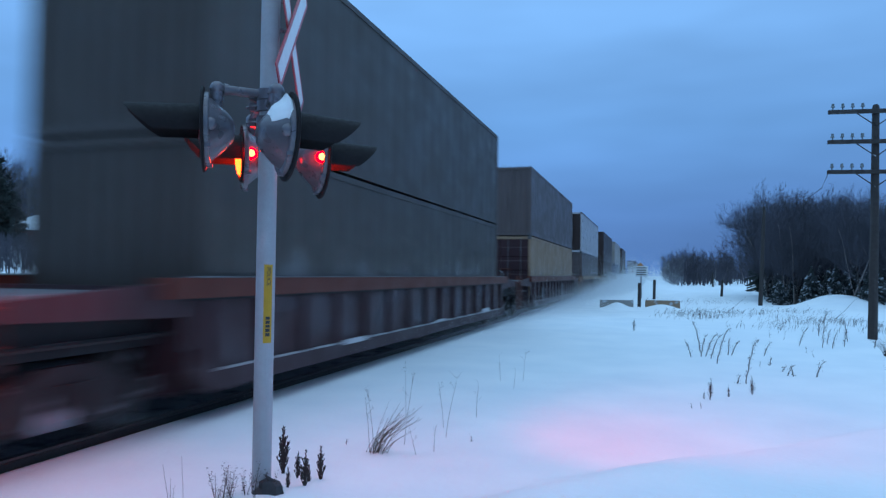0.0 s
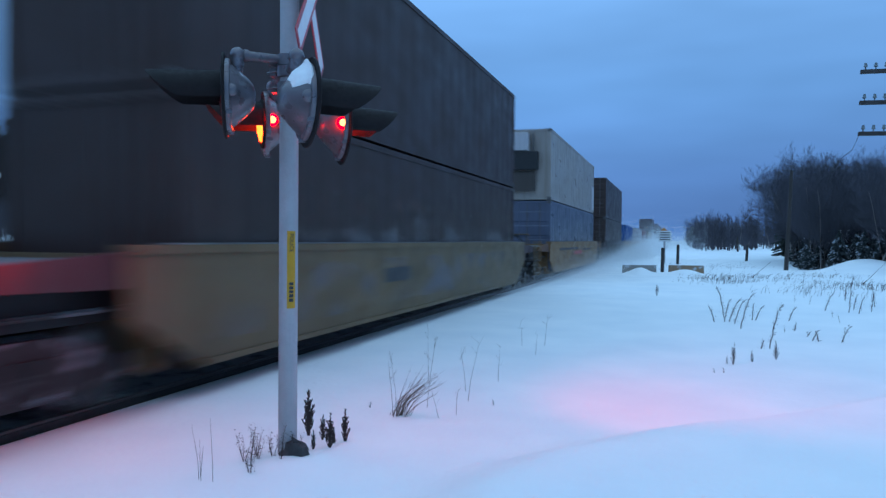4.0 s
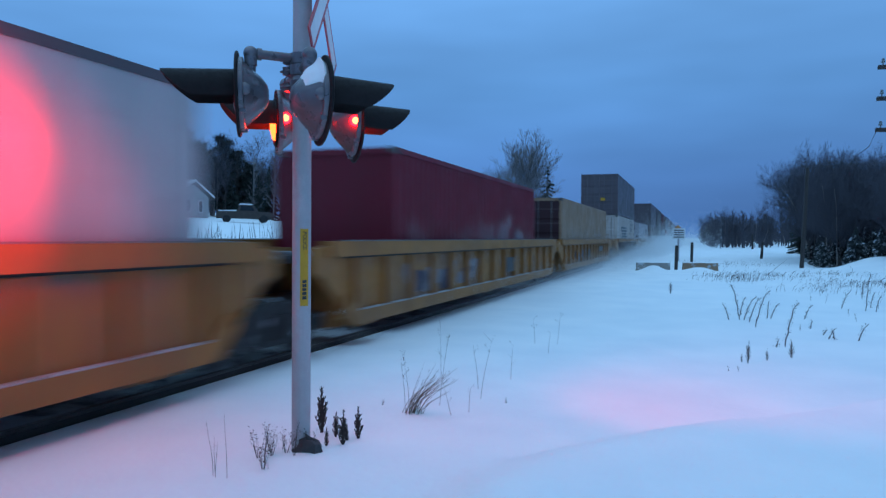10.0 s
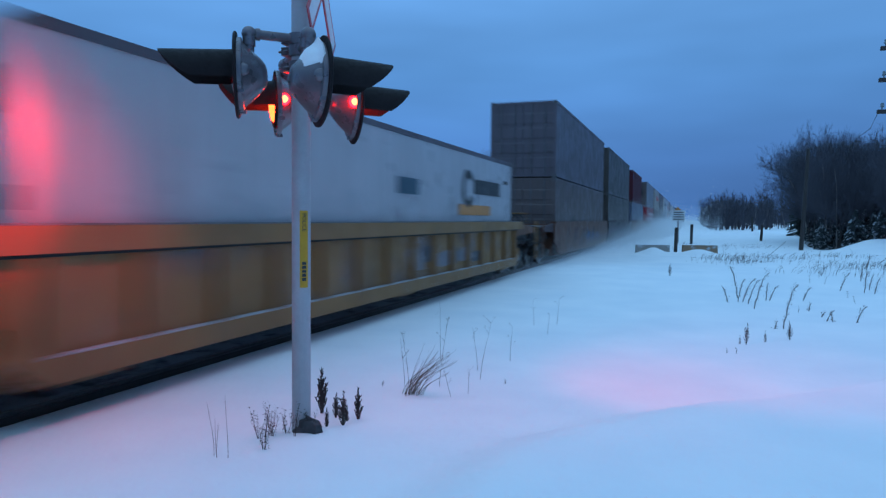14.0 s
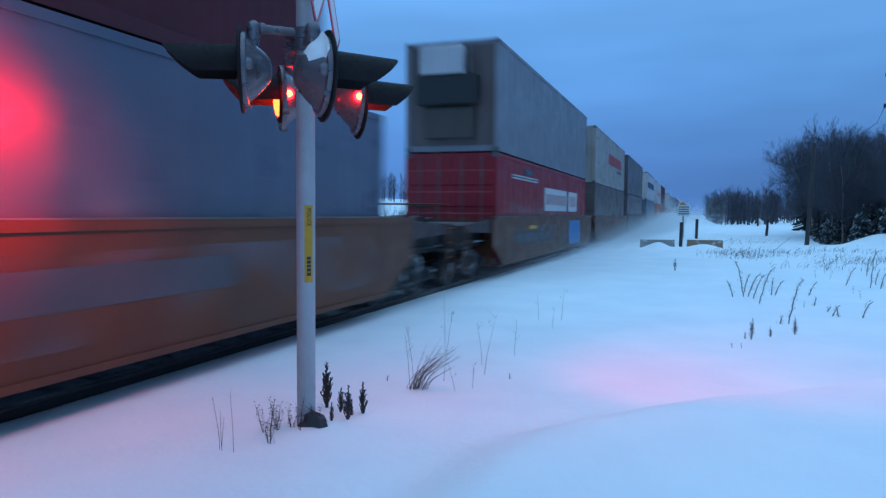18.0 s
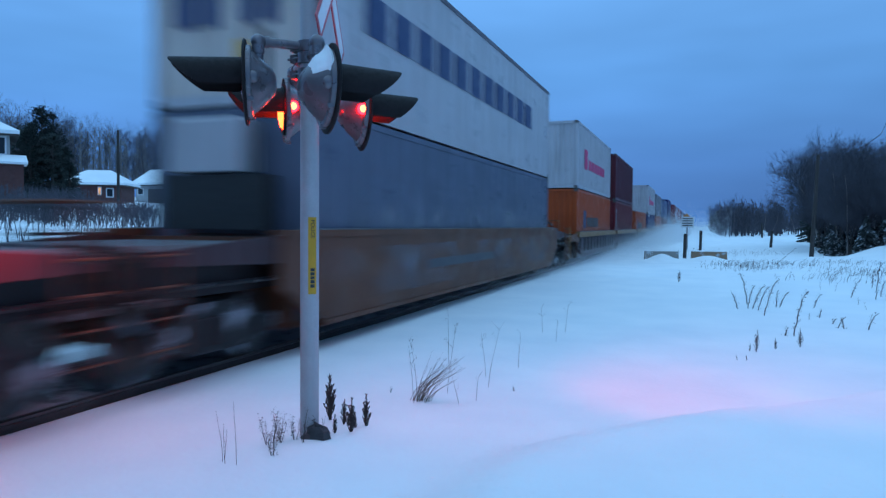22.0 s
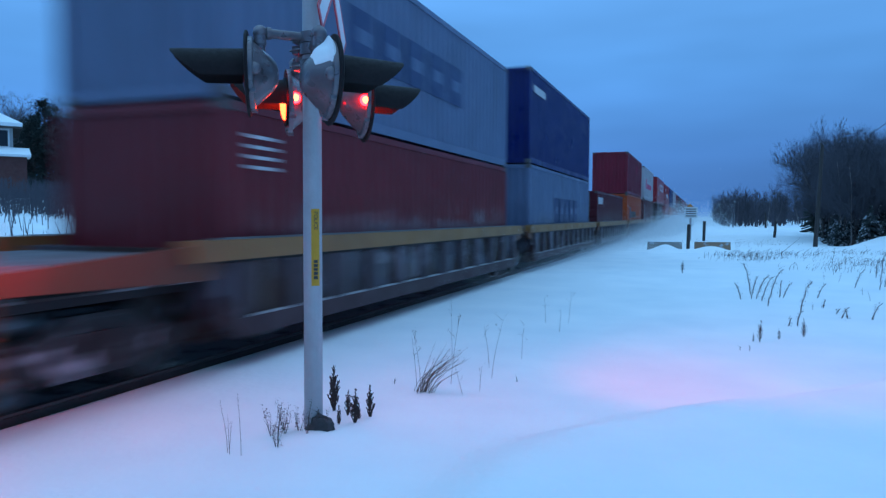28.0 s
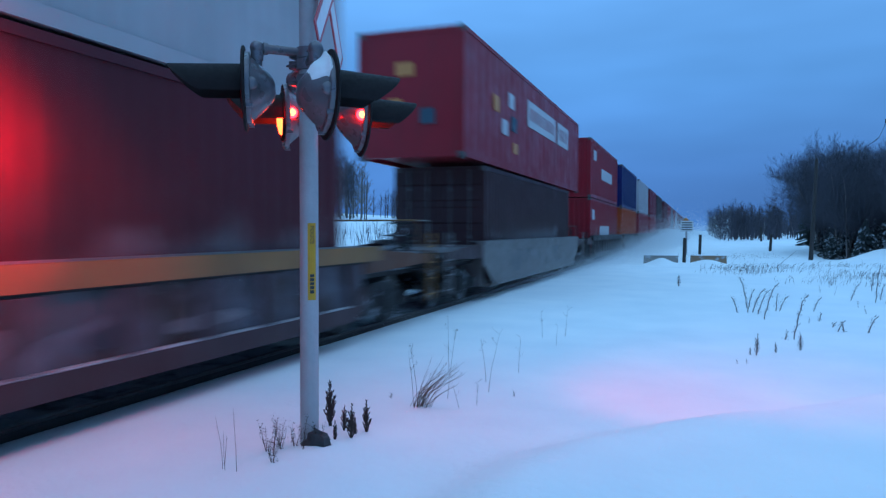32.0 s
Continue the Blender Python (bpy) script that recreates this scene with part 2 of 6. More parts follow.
BARK = mat("grey_brown_bark", (0.075, 0.06, 0.055), 0.9, scale=5.0, bump=0.5)
BIRCH = mat("pale_birch_bark", (0.33, 0.28, 0.26), 0.85, dark=(0.06, 0.05, 0.05), scale=5.0, bump=0.3)
# twig colours: distance haze is mixed in, bluish here and paler in the next
TWIG = mat("bare_twigs", (0.080, 0.074, 0.092), 0.9, scale=3.0, bump=0)
FROST_HAZE = mat("frosted_hazy_twigs", (0.19, 0.175, 0.18), 0.9, scale=3.0, bump=0)
NEEDLE = mat("dark_spruce_needles", (0.018, 0.028, 0.024), 0.85, scale=5.0, bump=0)
NEEDLE_SNOW = mat("snowed_spruce_needles", (0.028, 0.036, 0.036), 0.85, scale=3.0, snow=0.3, bump=0)
DRY = mat("dry_weed_stems", (0.06, 0.042, 0.04), 0.9, scale=20.0, bump=0)
STRAW = mat("bleached_straw", (0.20, 0.155, 0.13), 0.9, scale=20.0, bump=0)
LEDGE = mat("grimy_snow", (0.15, 0.15, 0.165), 0.9, dark=(0.08, 0.07, 0.07), scale=2.5, amount=0.8, bump=0)
SNOWLINE = mat("caked_snow_line", (0.50, 0.50, 0.52), 0.9, dark=(0.25, 0.22, 0.21), scale=1.4, amount=0.7, bump=0)
STONE = mat("dark_footing_stone", (0.05, 0.05, 0.055), 0.8, scale=9.0, bump=0.6, snow=0.12)
# bed and its snow carry the train's shade in their darker colour
BALLAST = mat("shaded_snowy_ballast", (0.14, 0.145, 0.155), 0.95, scale=9.0, bump=0.8, snow=0.9, patch_col=(0.34, 0.36, 0.39))
RAIL = mat("rail_steel", (0.13, 0.115, 0.11), 0.4, 0.8, scale=6.0)
WALL_RED = mat("brown_red_siding", (0.13, 0.05, 0.045), 0.8, scale=3.0)
WALL_PALE = mat("pale_grey_siding", (0.42, 0.42, 0.42), 0.8, scale=3.0)
WALL_DARK = mat("dark_shed_boards", (0.07, 0.055, 0.05), 0.85, scale=3.0)
PANE = mat("dark_window_pane", (0.02, 0.025, 0.03), 0.1, scale=3.0, bump=0)
PANE_LIT = glow("lit_window", (1.0, 0.42, 0.12), 1.2)
FLAKE = mat("snow_and_haze_flake", (0.86, 0.88, 0.9), 0.9, scale=1.0, amount=0.0, bump=0)


def snow_material():
    m = bpy.data.materials.new("soft_snow")
    m.use_nodes = True
    n, l = m.node_tree.nodes, m.node_tree.links
    b = n["Principled BSDF"]
    tc, a, c = n.new("ShaderNodeTexCoord"), n.new("ShaderNodeTexNoise"), n.new("ShaderNodeTexNoise")
    a.inputs["Scale"].default_value, a.inputs["Detail"].default_value = 0.7, 6
    c.inputs["Scale"].default_value, c.inputs["Detail"].default_value = 14.0, 6
    r = n.new("ShaderNodeValToRGB")
    r.color_ramp.elements[0].color, r.color_ramp.elements[1].color = (0.80, 0.83, 0.86, 1), (0.90, 0.91, 0.92, 1)
    r.color_ramp.elements[0].position, r.color_ramp.elements[1].position = 0.3, 0.7
    add, bp = n.new("ShaderNodeMath"), n.new("ShaderNodeBump")
    add.operation = "MULTIPLY_ADD"
    add.inputs[1].default_value = 0.25
    for t in (a, c):
        l.new(tc.outputs["Object"], t.inputs["Vector"])
    l.new(c.outputs["Fac"], add.inputs[0])
    l.new(a.outputs["Fac"], add.inputs[2])
    bp.inputs["Strength"].default_value, bp.inputs["Distance"].default_value = 0.5, 0.06
    l.new(add.outputs[0], bp.inputs["Height"])
    l.new(bp.outputs[0], b.inputs["Normal"])
    l.new(a.outputs["Fac"], r.inputs[0])
    l.new(r.outputs[0], b.inputs["Base Color"])
    b.inputs["Roughness"].default_value = 0.8
    b.inputs["Subsurface Weight"].default_value = 0.0
    return m


SNOW = snow_material()


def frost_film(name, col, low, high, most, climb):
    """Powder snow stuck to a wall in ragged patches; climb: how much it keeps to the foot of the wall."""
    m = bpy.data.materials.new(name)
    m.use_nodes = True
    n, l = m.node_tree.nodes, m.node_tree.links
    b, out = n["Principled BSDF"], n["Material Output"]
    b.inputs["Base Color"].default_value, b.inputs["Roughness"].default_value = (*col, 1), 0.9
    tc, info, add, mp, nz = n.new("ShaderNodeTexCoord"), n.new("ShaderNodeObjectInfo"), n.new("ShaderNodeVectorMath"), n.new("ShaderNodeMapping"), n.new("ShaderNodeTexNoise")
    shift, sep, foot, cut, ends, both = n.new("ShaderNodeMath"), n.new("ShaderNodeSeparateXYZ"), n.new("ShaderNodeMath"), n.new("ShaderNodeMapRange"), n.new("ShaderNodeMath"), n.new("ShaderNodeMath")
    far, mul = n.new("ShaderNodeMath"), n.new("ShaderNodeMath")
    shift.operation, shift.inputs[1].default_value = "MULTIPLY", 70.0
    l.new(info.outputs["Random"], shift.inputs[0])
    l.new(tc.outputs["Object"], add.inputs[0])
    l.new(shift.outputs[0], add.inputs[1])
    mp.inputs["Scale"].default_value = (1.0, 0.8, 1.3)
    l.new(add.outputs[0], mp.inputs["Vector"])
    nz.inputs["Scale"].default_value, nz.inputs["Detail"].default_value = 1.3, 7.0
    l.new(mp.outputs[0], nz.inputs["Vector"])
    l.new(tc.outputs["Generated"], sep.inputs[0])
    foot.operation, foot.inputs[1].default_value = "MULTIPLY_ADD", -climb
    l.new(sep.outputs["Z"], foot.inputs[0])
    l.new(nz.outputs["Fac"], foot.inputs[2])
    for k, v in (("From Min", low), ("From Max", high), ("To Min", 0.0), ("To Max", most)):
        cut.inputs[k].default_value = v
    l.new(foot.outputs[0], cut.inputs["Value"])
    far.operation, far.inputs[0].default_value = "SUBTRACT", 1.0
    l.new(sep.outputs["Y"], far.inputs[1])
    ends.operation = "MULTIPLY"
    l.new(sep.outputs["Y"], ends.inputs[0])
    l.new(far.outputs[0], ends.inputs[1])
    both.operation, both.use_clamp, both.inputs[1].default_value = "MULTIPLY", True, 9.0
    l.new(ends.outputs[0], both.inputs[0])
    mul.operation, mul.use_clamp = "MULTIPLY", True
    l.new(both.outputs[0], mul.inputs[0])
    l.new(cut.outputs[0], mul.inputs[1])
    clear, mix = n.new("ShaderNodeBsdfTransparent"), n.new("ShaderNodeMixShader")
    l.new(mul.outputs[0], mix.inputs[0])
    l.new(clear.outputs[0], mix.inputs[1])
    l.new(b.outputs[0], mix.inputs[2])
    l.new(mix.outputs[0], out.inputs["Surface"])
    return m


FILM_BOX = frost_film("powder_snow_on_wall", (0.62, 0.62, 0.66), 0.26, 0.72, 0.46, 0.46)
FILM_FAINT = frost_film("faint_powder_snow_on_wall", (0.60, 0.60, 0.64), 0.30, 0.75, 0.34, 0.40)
FILM_CAR = frost_film("dried_slush_on_car_side", (0.26, 0.25, 0.29), 0.46, 0.74, 0.55, 0.0)


# ---- mesh tools ----
class Shape:
    """Vertices and faces of one part."""

    def __init__(self):
        self.v, self.f = [], []

    def add(self, vs, fs):
        o = len(self.v)
        self.v += [tuple(p) for p in vs]
        self.f += [tuple(o + i for i in q) for q in fs]
        return self

    def box(self, x0, y0, z0, x1, y1, z1):
        return self.add([(x0, y0, z0), (x1, y0, z0), (x1, y1, z0), (x0, y1, z0), (x0, y0, z1), (x1, y0, z1), (x1, y1, z1), (x0, y1, z1)],
                        [(3, 2, 1, 0), (4, 5, 6, 7), (0, 1, 5, 4), (1, 2, 6, 5), (2, 3, 7, 6), (3, 0, 4, 7)])

    def chamfered(self, x0, y0, z0, x1, y1, z1, c):
        """A block whose vertical edges and top rim are cut by c."""
        def ring(i, z):
            return [(x0 + i + c, y0 + i, z), (x1 - i - c, y0 + i, z), (x1 - i, y0 + i + c, z), (x1 - i, y1 - i - c, z),
                    (x1 - i - c, y1 - i, z), (x0 + i + c, y1 - i, z), (x0 + i, y1 - i - c, z), (x0 + i, y0 + i + c, z)]
        vs = ring(0, z0) + ring(0, z1 - c) + ring(c, z1)
        fs = [tuple(range(7, -1, -1)), tuple(range(16, 24))]
        for k in (0, 8):
            fs += [(k + i, k + (i + 1) % 8, k + 8 + (i + 1) % 8, k + 8 + i) for i in range(8)]
        return self.add(vs, fs)

    def tube(self, pts, radii, n=8, caps=True):
        pts = [Vector(p) for p in pts]
        if not isinstance(radii, (list, tuple)):
            radii = [radii] * len(pts)
        vs, fs = [], []
        for i, (p, r) in enumerate(zip(pts, radii)):
            d = (pts[min(i + 1, len(pts) - 1)] - pts[max(i - 1, 0)]).normalized()
            a = d.cross(Vector((0, 0, 1)) if abs(d.z) < 0.9 else Vector((1, 0, 0))).normalized()
            b = d.cross(a)
            vs += [p + (a * math.cos(2 * math.pi * k / n) + b * math.sin(2 * math.pi * k / n)) * r for k in range(n)]
            if i:
                o = (i - 1) * n
                fs += [(o + k, o + (k + 1) % n, o + n + (k + 1) % n, o + n + k) for k in range(n)]
        if caps and n > 3:
            fs += [tuple(range(n - 1, -1, -1)), tuple(range(len(vs) - n, len(vs)))]
        return self.add(vs, fs)

    def lathe(self, prof, m, n=24):
        """Profile of (radius, height) turned round m's z axis."""
        vs, fs = [], []
        for i, (r, h) in enumerate(prof):
            vs += [m @ Vector((r * math.cos(2 * math.pi * k / n), r * math.sin(2 * math.pi * k / n), h)) for k in range(n)]
            if i:
                o = (i - 1) * n
                fs += [(o + k, o + (k + 1) % n, o + n + (k + 1) % n, o + n + k) for k in range(n)]
        return self.add(vs, fs)

    def slab(self, outline, axis, a, b):
        """An outline of two coordinates, drawn out along the axis (0 x, 1 y, 2 z) from a to b."""
        def at(p, w):
            q = list(p)
            q.insert(axis, w)
            return tuple(q)
        n = len(outline)
        vs = [at(p, a) for p in outline] + [at(p, b) for p in outline]
        return self.add(vs, [tuple(range(n - 1, -1, -1)), tuple(range(n, 2 * n))] + [(i, (i + 1) % n, n + (i + 1) % n, n + i) for i in range(n)])

    def mesh(self, name, material, smooth=False):
        d = bpy.data.meshes.new(name)
        d.from_pydata(self.v, [], self.f)
        d.materials.append(material)
        if smooth:
            d.polygons.foreach_set("use_smooth", [True] * len(d.polygons))
            d.set_sharp_from_angle(angle=radians(40))
        d.update()
        return d


def part(name, shape, material, parent, label="", smooth=False, at=None, kind=""):
    """One mesh object under a thing or a part; shape is a Shape or mesh data to share."""
    data = shape.mesh(name, material, smooth) if isinstance(shape, Shape) else shape
    ob = new(name, data)
    ob.parent = parent
    if at is not None:
        ob.matrix_basis = at
    if label:
        ob["label"] = label
    if kind:
        ob["kind"] = kind
    return ob


def thing(name, label, category, m=None, group="", kind="", data=None):
    ob = new(name, data)
    if m is not None:
        ob.matrix_basis = m
    return tagged(ob, label, category, group, kind)


def stuff(name, shape, material, label, category, smooth=False):
    return tagged(new(name, shape.mesh(name, material, smooth)), label, category, kind="stuff")


# ---- ground ----
TRACK_X = -6.17


def bank_edge(y):
    """Where the foot of the ploughed bank runs: its far side bends away to the right."""
    return float(np.interp(y, (-20, 2, 3.8, 4.3, 4.7, 5.1, 5.5, 6.0, 6.45, 6.8, 7.55, 8.2, 12.0, 24.0), (-2.0, -1.42, -1.30, -1.25, -1.15, -0.95, -0.65, -0.32, 0.1, 0.54, 1.2, 1.87, 6.0, 20.0)))


def hill(x, y):
    s = 0.0
    if x > TRACK_X:
        fade = min(1.0, (x + 5.3) / 2.5) if x > -5.3 else 0.0
        run = (bank_edge(y + 0.3) - bank_edge(y - 0.3)) / 0.6
        d = (x - bank_edge(y)) / math.sqrt(1 + run * run)
        up = min(1.0, max(0.0, (d + 0.42) / 0.75))
        bank = 0.21 * up * up * (3 - 2 * up) * math.exp(-(max(0.0, d) / 3.2) ** 2)
        lumps = (0.05 + 0.13 * min(1.0, max(0.0, (y - 18) / 22)) * (y < 130) * min(1.0, max(0.0, (x + 3.6) / 2.5))) * noise.noise((x * 0.45, y * 0.45, 3.1)) + 0.018 * noise.noise((x * 1.7, y * 1.7, 8.0))
        wide = 0.10 * noise.noise((x * 0.13, y * 0.07, 1.7))
        mound = 0.75 * math.exp(-((x - 9.8) / 1.9) ** 2 - ((y - 42.5) / 2.2) ** 2) + 0.55 * math.exp(-((x - 5.6) / 3.2) ** 2 - ((y - 78) / 6) ** 2)
        mound += 0.35 * math.exp(-((x + 1.7) / 0.6) ** 2 - ((y - 36.4) / 0.7) ** 2) + 0.22 * math.exp(-((x - 0.5) / 0.7) ** 2 - ((y - 37.5) / 0.7) ** 2)
        foot = 0.07 * math.exp(-(((x + 2.8) / 0.9) ** 2 + ((y - 4.7) / 0.9) ** 2))
        rise = 0.5 * min(1, max(0, (x - 7) / 14)) * min(1, max(0, (y - 30) / 30))
        s = bank + fade * (lumps + wide + mound + foot + rise)
    else:
        up = min(1.0, max(0.0, (-8.6 - x) / 14.0))
        s = 1.6 * up * up * (3 - 2 * up) + 0.065 * min(68.0, max(0.0, -22 - x)) + 0.15 * noise.noise((x * 0.2, y * 0.12, 5.0)) * (x < -8.8)
        s += 0.9 * math.exp(-((x + 13.5) / 2.0) ** 2 - ((y - 9.5) / 3.5) ** 2)
    e = abs(x - TRACK_X)
    if e < 1.75:
        w = (1.75 - max(e, 0.85)) / 0.9
        s -= 0.085 * w * w * (3 - 2 * w)
    if e < 0.84:
        s -= 0.12 * min(1.0, (0.84 - e) / 0.06)
    return s


xs = sorted(set([round(v, 3) for v in np.concatenate([np.linspace(-7.3, -5.05, 46), np.linspace(-5.05, 4.5, 100), np.linspace(4.5, 24, 60), np.linspace(-30, -7.3, 60)])]
                + [-3000, -1500, -700, -300, -150, -90, -60, -45, -36, 28, 34, 42, 55, 75, 110, 160, 300, 700, 1500, 3000]))
ys = sorted(set([round(v, 3) for v in np.concatenate([np.linspace(-6, 2.5, 20), np.linspace(2.5, 14, 105), np.linspace(14, 50, 110), np.linspace(50, 120, 60)])]
                + [-3000, -1000, -300, -100, -40, -15, 135, 150, 170, 200, 240, 300, 400, 600, 1000, 2000, 3500]))
g = Shape()
g.v = [(x, y, hill(x, y)) for y in ys for x in xs]
nx = len(xs)
g.f = [(j * nx + i, j * nx + i + 1, (j + 1) * nx + i + 1, (j + 1) * nx + i) for j in range(len(ys) - 1) for i in range(nx - 1)]
ground = tagged(new("ground", g.mesh("ground", SNOW, True)), "deep soft snow over the level ground beside the railway", "snow", kind="structure")

bed = Shape()
bed.slab([(TRACK_X - 0.77, -0.3), (TRACK_X + 0.77, -0.3), (TRACK_X + 0.76, -0.07), (TRACK_X - 0.76, -0.07)], 1, -60, 900)
track = tagged(new("track", bed.mesh("track", BALLAST)), "snow-blown bed of a single railway track between bare rails", "railway track", kind="structure")
for side in (-1, 1):
    rs = Shape()
    c = TRACK_X + side * 0.7535
    rs.slab([(c - 0.07, -0.15), (c + 0.07, -0.15), (c + 0.07, -0.14), (c + 0.012, -0.12), (c + 0.012, -0.045), (c + 0.036, -0.03), (c + 0.036, -0.004),
             (c + 0.028, 0.0), (c - 0.028, 0.0), (c - 0.036, -0.004), (c - 0.036, -0.03), (c - 0.012, -0.045), (c - 0.012, -0.12), (c - 0.07, -0.14)], 1, -60, 900)
    part("rail", rs, RAIL, track, "polished steel rail")

# ---- the train ----
RUN = ((0, 0.0), (8, 137.97), (16, 276.83), (24, 415.36), (32, 552.43))
ROLLING = []


def corrugated(s, plane, a, b, z0, z1, depth, pitch, axis):
    """A trapezoid-ribbed sheet: along y at x = plane (axis 0) or along x at y = plane (axis 1)."""
    n = max(2, round((b - a) / pitch))
    w = (b - a) / n
    line = [(a, 0.0)]
    for i in range(n):
        o = a + i * w
        line += [(o + w * 0.15, 0.0), (o + w * 0.30, depth), (o + w * 0.70, depth), (o + w * 0.85, 0.0)]
    line.append((b, 0.0))
    vs = []
    for u, dd in line:
        for z in (z0, z1):
            vs.append((plane - dd, u, z) if axis == 0 else (u, plane + dd, z))
    s.add(vs, [(2 * i, 2 * i + 2, 2 * i + 3, 2 * i + 1) for i in range(len(line) - 1)])


CASTING = Shape().chamfered(-0.082, -0.09, 0, 0.082, 0.09, 0.12, 0.012).mesh("corner_casting", CAST)
LOCK = Shape().chamfered(-0.06, -0.06, -0.047, 0.06, 0.06, 0.0, 0.008).mesh("twist_lock", CAST)
RODS = {}
PIECES = {}


def freight_box(label, at_y, at_z, length, height, paint, end="ribbed", marks=(), films=(), smooth_side=False):
    """A shipping box with ribbed walls, rails, posts, castings and either doors, a ribbed wall or a cooling unit on its near end."""
    wide = 2.59 if length > 14 else 2.44
    h = wide / 2
    box = thing("shipping_container", label, "container", pose(TRACK_X, at_y, at_z), group="containers on the train")
    m = BOX[paint]
    depth, pitch = (0.014, 0.62) if smooth_side else (0.036, 0.28)

    def shared(kind, build):
        key = (kind, paint, length, height, smooth_side)
        if key not in PIECES:
            sh = Shape()
            build(sh)
            PIECES[key] = sh.mesh(kind, m)
        return PIECES[key]

    wall = shared("side_wall", lambda sh: corrugated(sh, h - 0.012, 0.13, length - 0.13, 0.15, height - 0.1, depth, pitch, 0))
    bottom = shared("bottom_rail", lambda sh: sh.box(h - 0.06, 0.14, 0.0, h, length - 0.14, 0.158))
    rail = BOX["slate"] if paint == "white" and length > 14 else m
    top = shared("top_rail", lambda sh: sh.box(h - 0.06, 0.14, height - 0.102, h, length - 0.14, height - 0.006))
    if rail is not m:
        top.materials[0] = rail
    post = shared("corner_post", lambda sh: sh.box(h - 0.11, 0.0, 0.05, h, 0.14, height - 0.05))
    sill = shared("end_sill", lambda sh: sh.box(-h + 0.11, 0.01, 0.0, h - 0.11, 0.09, 0.15))
    head = shared("end_header", lambda sh: sh.box(-h + 0.11, 0.01, height - 0.12, h - 0.11, 0.09, height - 0.006))
    turned = pose(0, length, 0, 0, 0, 180)
    for at in (Matrix.Identity(4), turned):
        part("side_wall", wall, m, box, at=at)
        part("bottom_rail", bottom, m, box, at=at)
        part("top_rail", top, m, box, at=at)
        part("end_sill", sill, m, box, at=at)
        part("end_header", head, m, box, at=at)
        part("corner_post", post, m, box, at=at)
        part("corner_post", post, m, box, at=at @ pose(-2 * h + 0.11, 0, 0))
    part("roof", shared("roof", lambda sh: sh.box(-h + 0.06, 0.09, height - 0.03, h - 0.06, length - 0.09, height - 0.012)), m, box)
    part("floor", shared("floor", lambda sh: sh.box(-h + 0.06, 0.09, 0.10, h - 0.06, length - 0.09, 0.14)), m, box)
    ribbed_end = shared("end_wall", lambda sh: corrugated(sh, 0.03, -h + 0.11, h - 0.11, 0.15, height - 0.12, 0.036, 0.26, 1))
    part("end_wall", ribbed_end, m, box, at=turned)
    if end == "ribbed":
        part("end_wall", ribbed_end, m, box)
    for sx in (-1, 1):
        for y0 in (0.085, length - 0.085):
            for z0 in (-0.004, height - 0.116):
                part("corner_casting", CASTING, CAST, box, at=pose(sx * (h - 0.078), y0, z0))
    if at_z > 1:
        for sx in (-1, 1):
            for y0 in (0.085, length - 0.085):
                part("twist_lock", LOCK, CAST, box, at=pose(sx * (h - 0.078), y0, 0))
    if end == "doors":
        for sx in (-1, 1):
            d = Shape()
            x0, x1 = (0.008, h - 0.11) if sx > 0 else (-h + 0.11, -0.008)
            prof = [(0.075, 0.15), (0.03, 0.15)]
            for k in range(4):
                z = 0.32 + k * (height - 0.85) / 3.6
                prof += [(0.03, z), (0.010, z + 0.04), (0.010, z + (height - 0.85) / 5.2), (0.03, z + (height - 0.85) / 5.2 + 0.04)]
            d.slab(prof + [(0.03, height - 0.12), (0.075, height - 0.12)], 0, x0, x1)
            door = part("door", d, BOX["umber"] if paint == "cream" else m, box)
            for k in (0.27, 0.73):
                xr = x0 + (x1 - x0) * k
                key = (round(xr, 3), height)
                if key not in RODS:
                    r = Shape().tube([(xr, -0.012, 0.1), (xr, -0.012, height - 0.08)], 0.017, 6)
                    for z in (0.4, 1.1, height - 0.6):
                        r.box(xr - 0.04, -0.03, z, xr + 0.04, 0.012, z + 0.07)
                    r.box(xr - 0.03, -0.035, 1.0, xr + 0.26, -0.02, 1.035)
                    RODS[key] = r.mesh("lock_rod", ROD)
                part("lock_rod", RODS[key], ROD, door)
    elif end == "cooling":
        part("nose_wall", Shape().box(-h + 0.1, 0.03, 0.14, h - 0.1, 0.06, height - 0.1), BOX["grey" if paint == "pale_grey" else "charcoal" if paint == "white" else paint], box)
        if paint == "white":
            u = part("cooling_unit", Shape().chamfered(-1.0, -0.40, height * 0.34, 0.62, 0.028, height - 0.12, 0.07), BOX["white"], box, "white cooling unit")
            part("door_panel", Shape().chamfered(-0.9, -0.415, height * 0.40, -0.12, -0.402, height - 0.25, 0.004), BOX["ivory"], u)
            part("intake", Shape().box(0.05, -0.414, height * 0.60, 0.50, -0.402, height * 0.90), RUBBER, u, "black intake")
            part("grille", Shape().box(-0.95, -0.36, height * 0.22, 0.6, 0.02, height * 0.335), RUBBER, u, "black grille")
            part("fuel_tank", Shape().chamfered(-0.9, -0.3, height * 0.09, 0.3, 0.02, height * 0.19, 0.03), CAST, u)
        else:
            u = part("cooling_unit", Shape().chamfered(-0.78, -0.34, height * 0.69, 0.42, 0.028, height - 0.16, 0.05), BOX["white"], box, "white cooling unit")
            part("grille", Shape().box(-0.86, -0.30, height * 0.42, 0.78, 0.02, height * 0.675), RUBBER, u, "black grille")
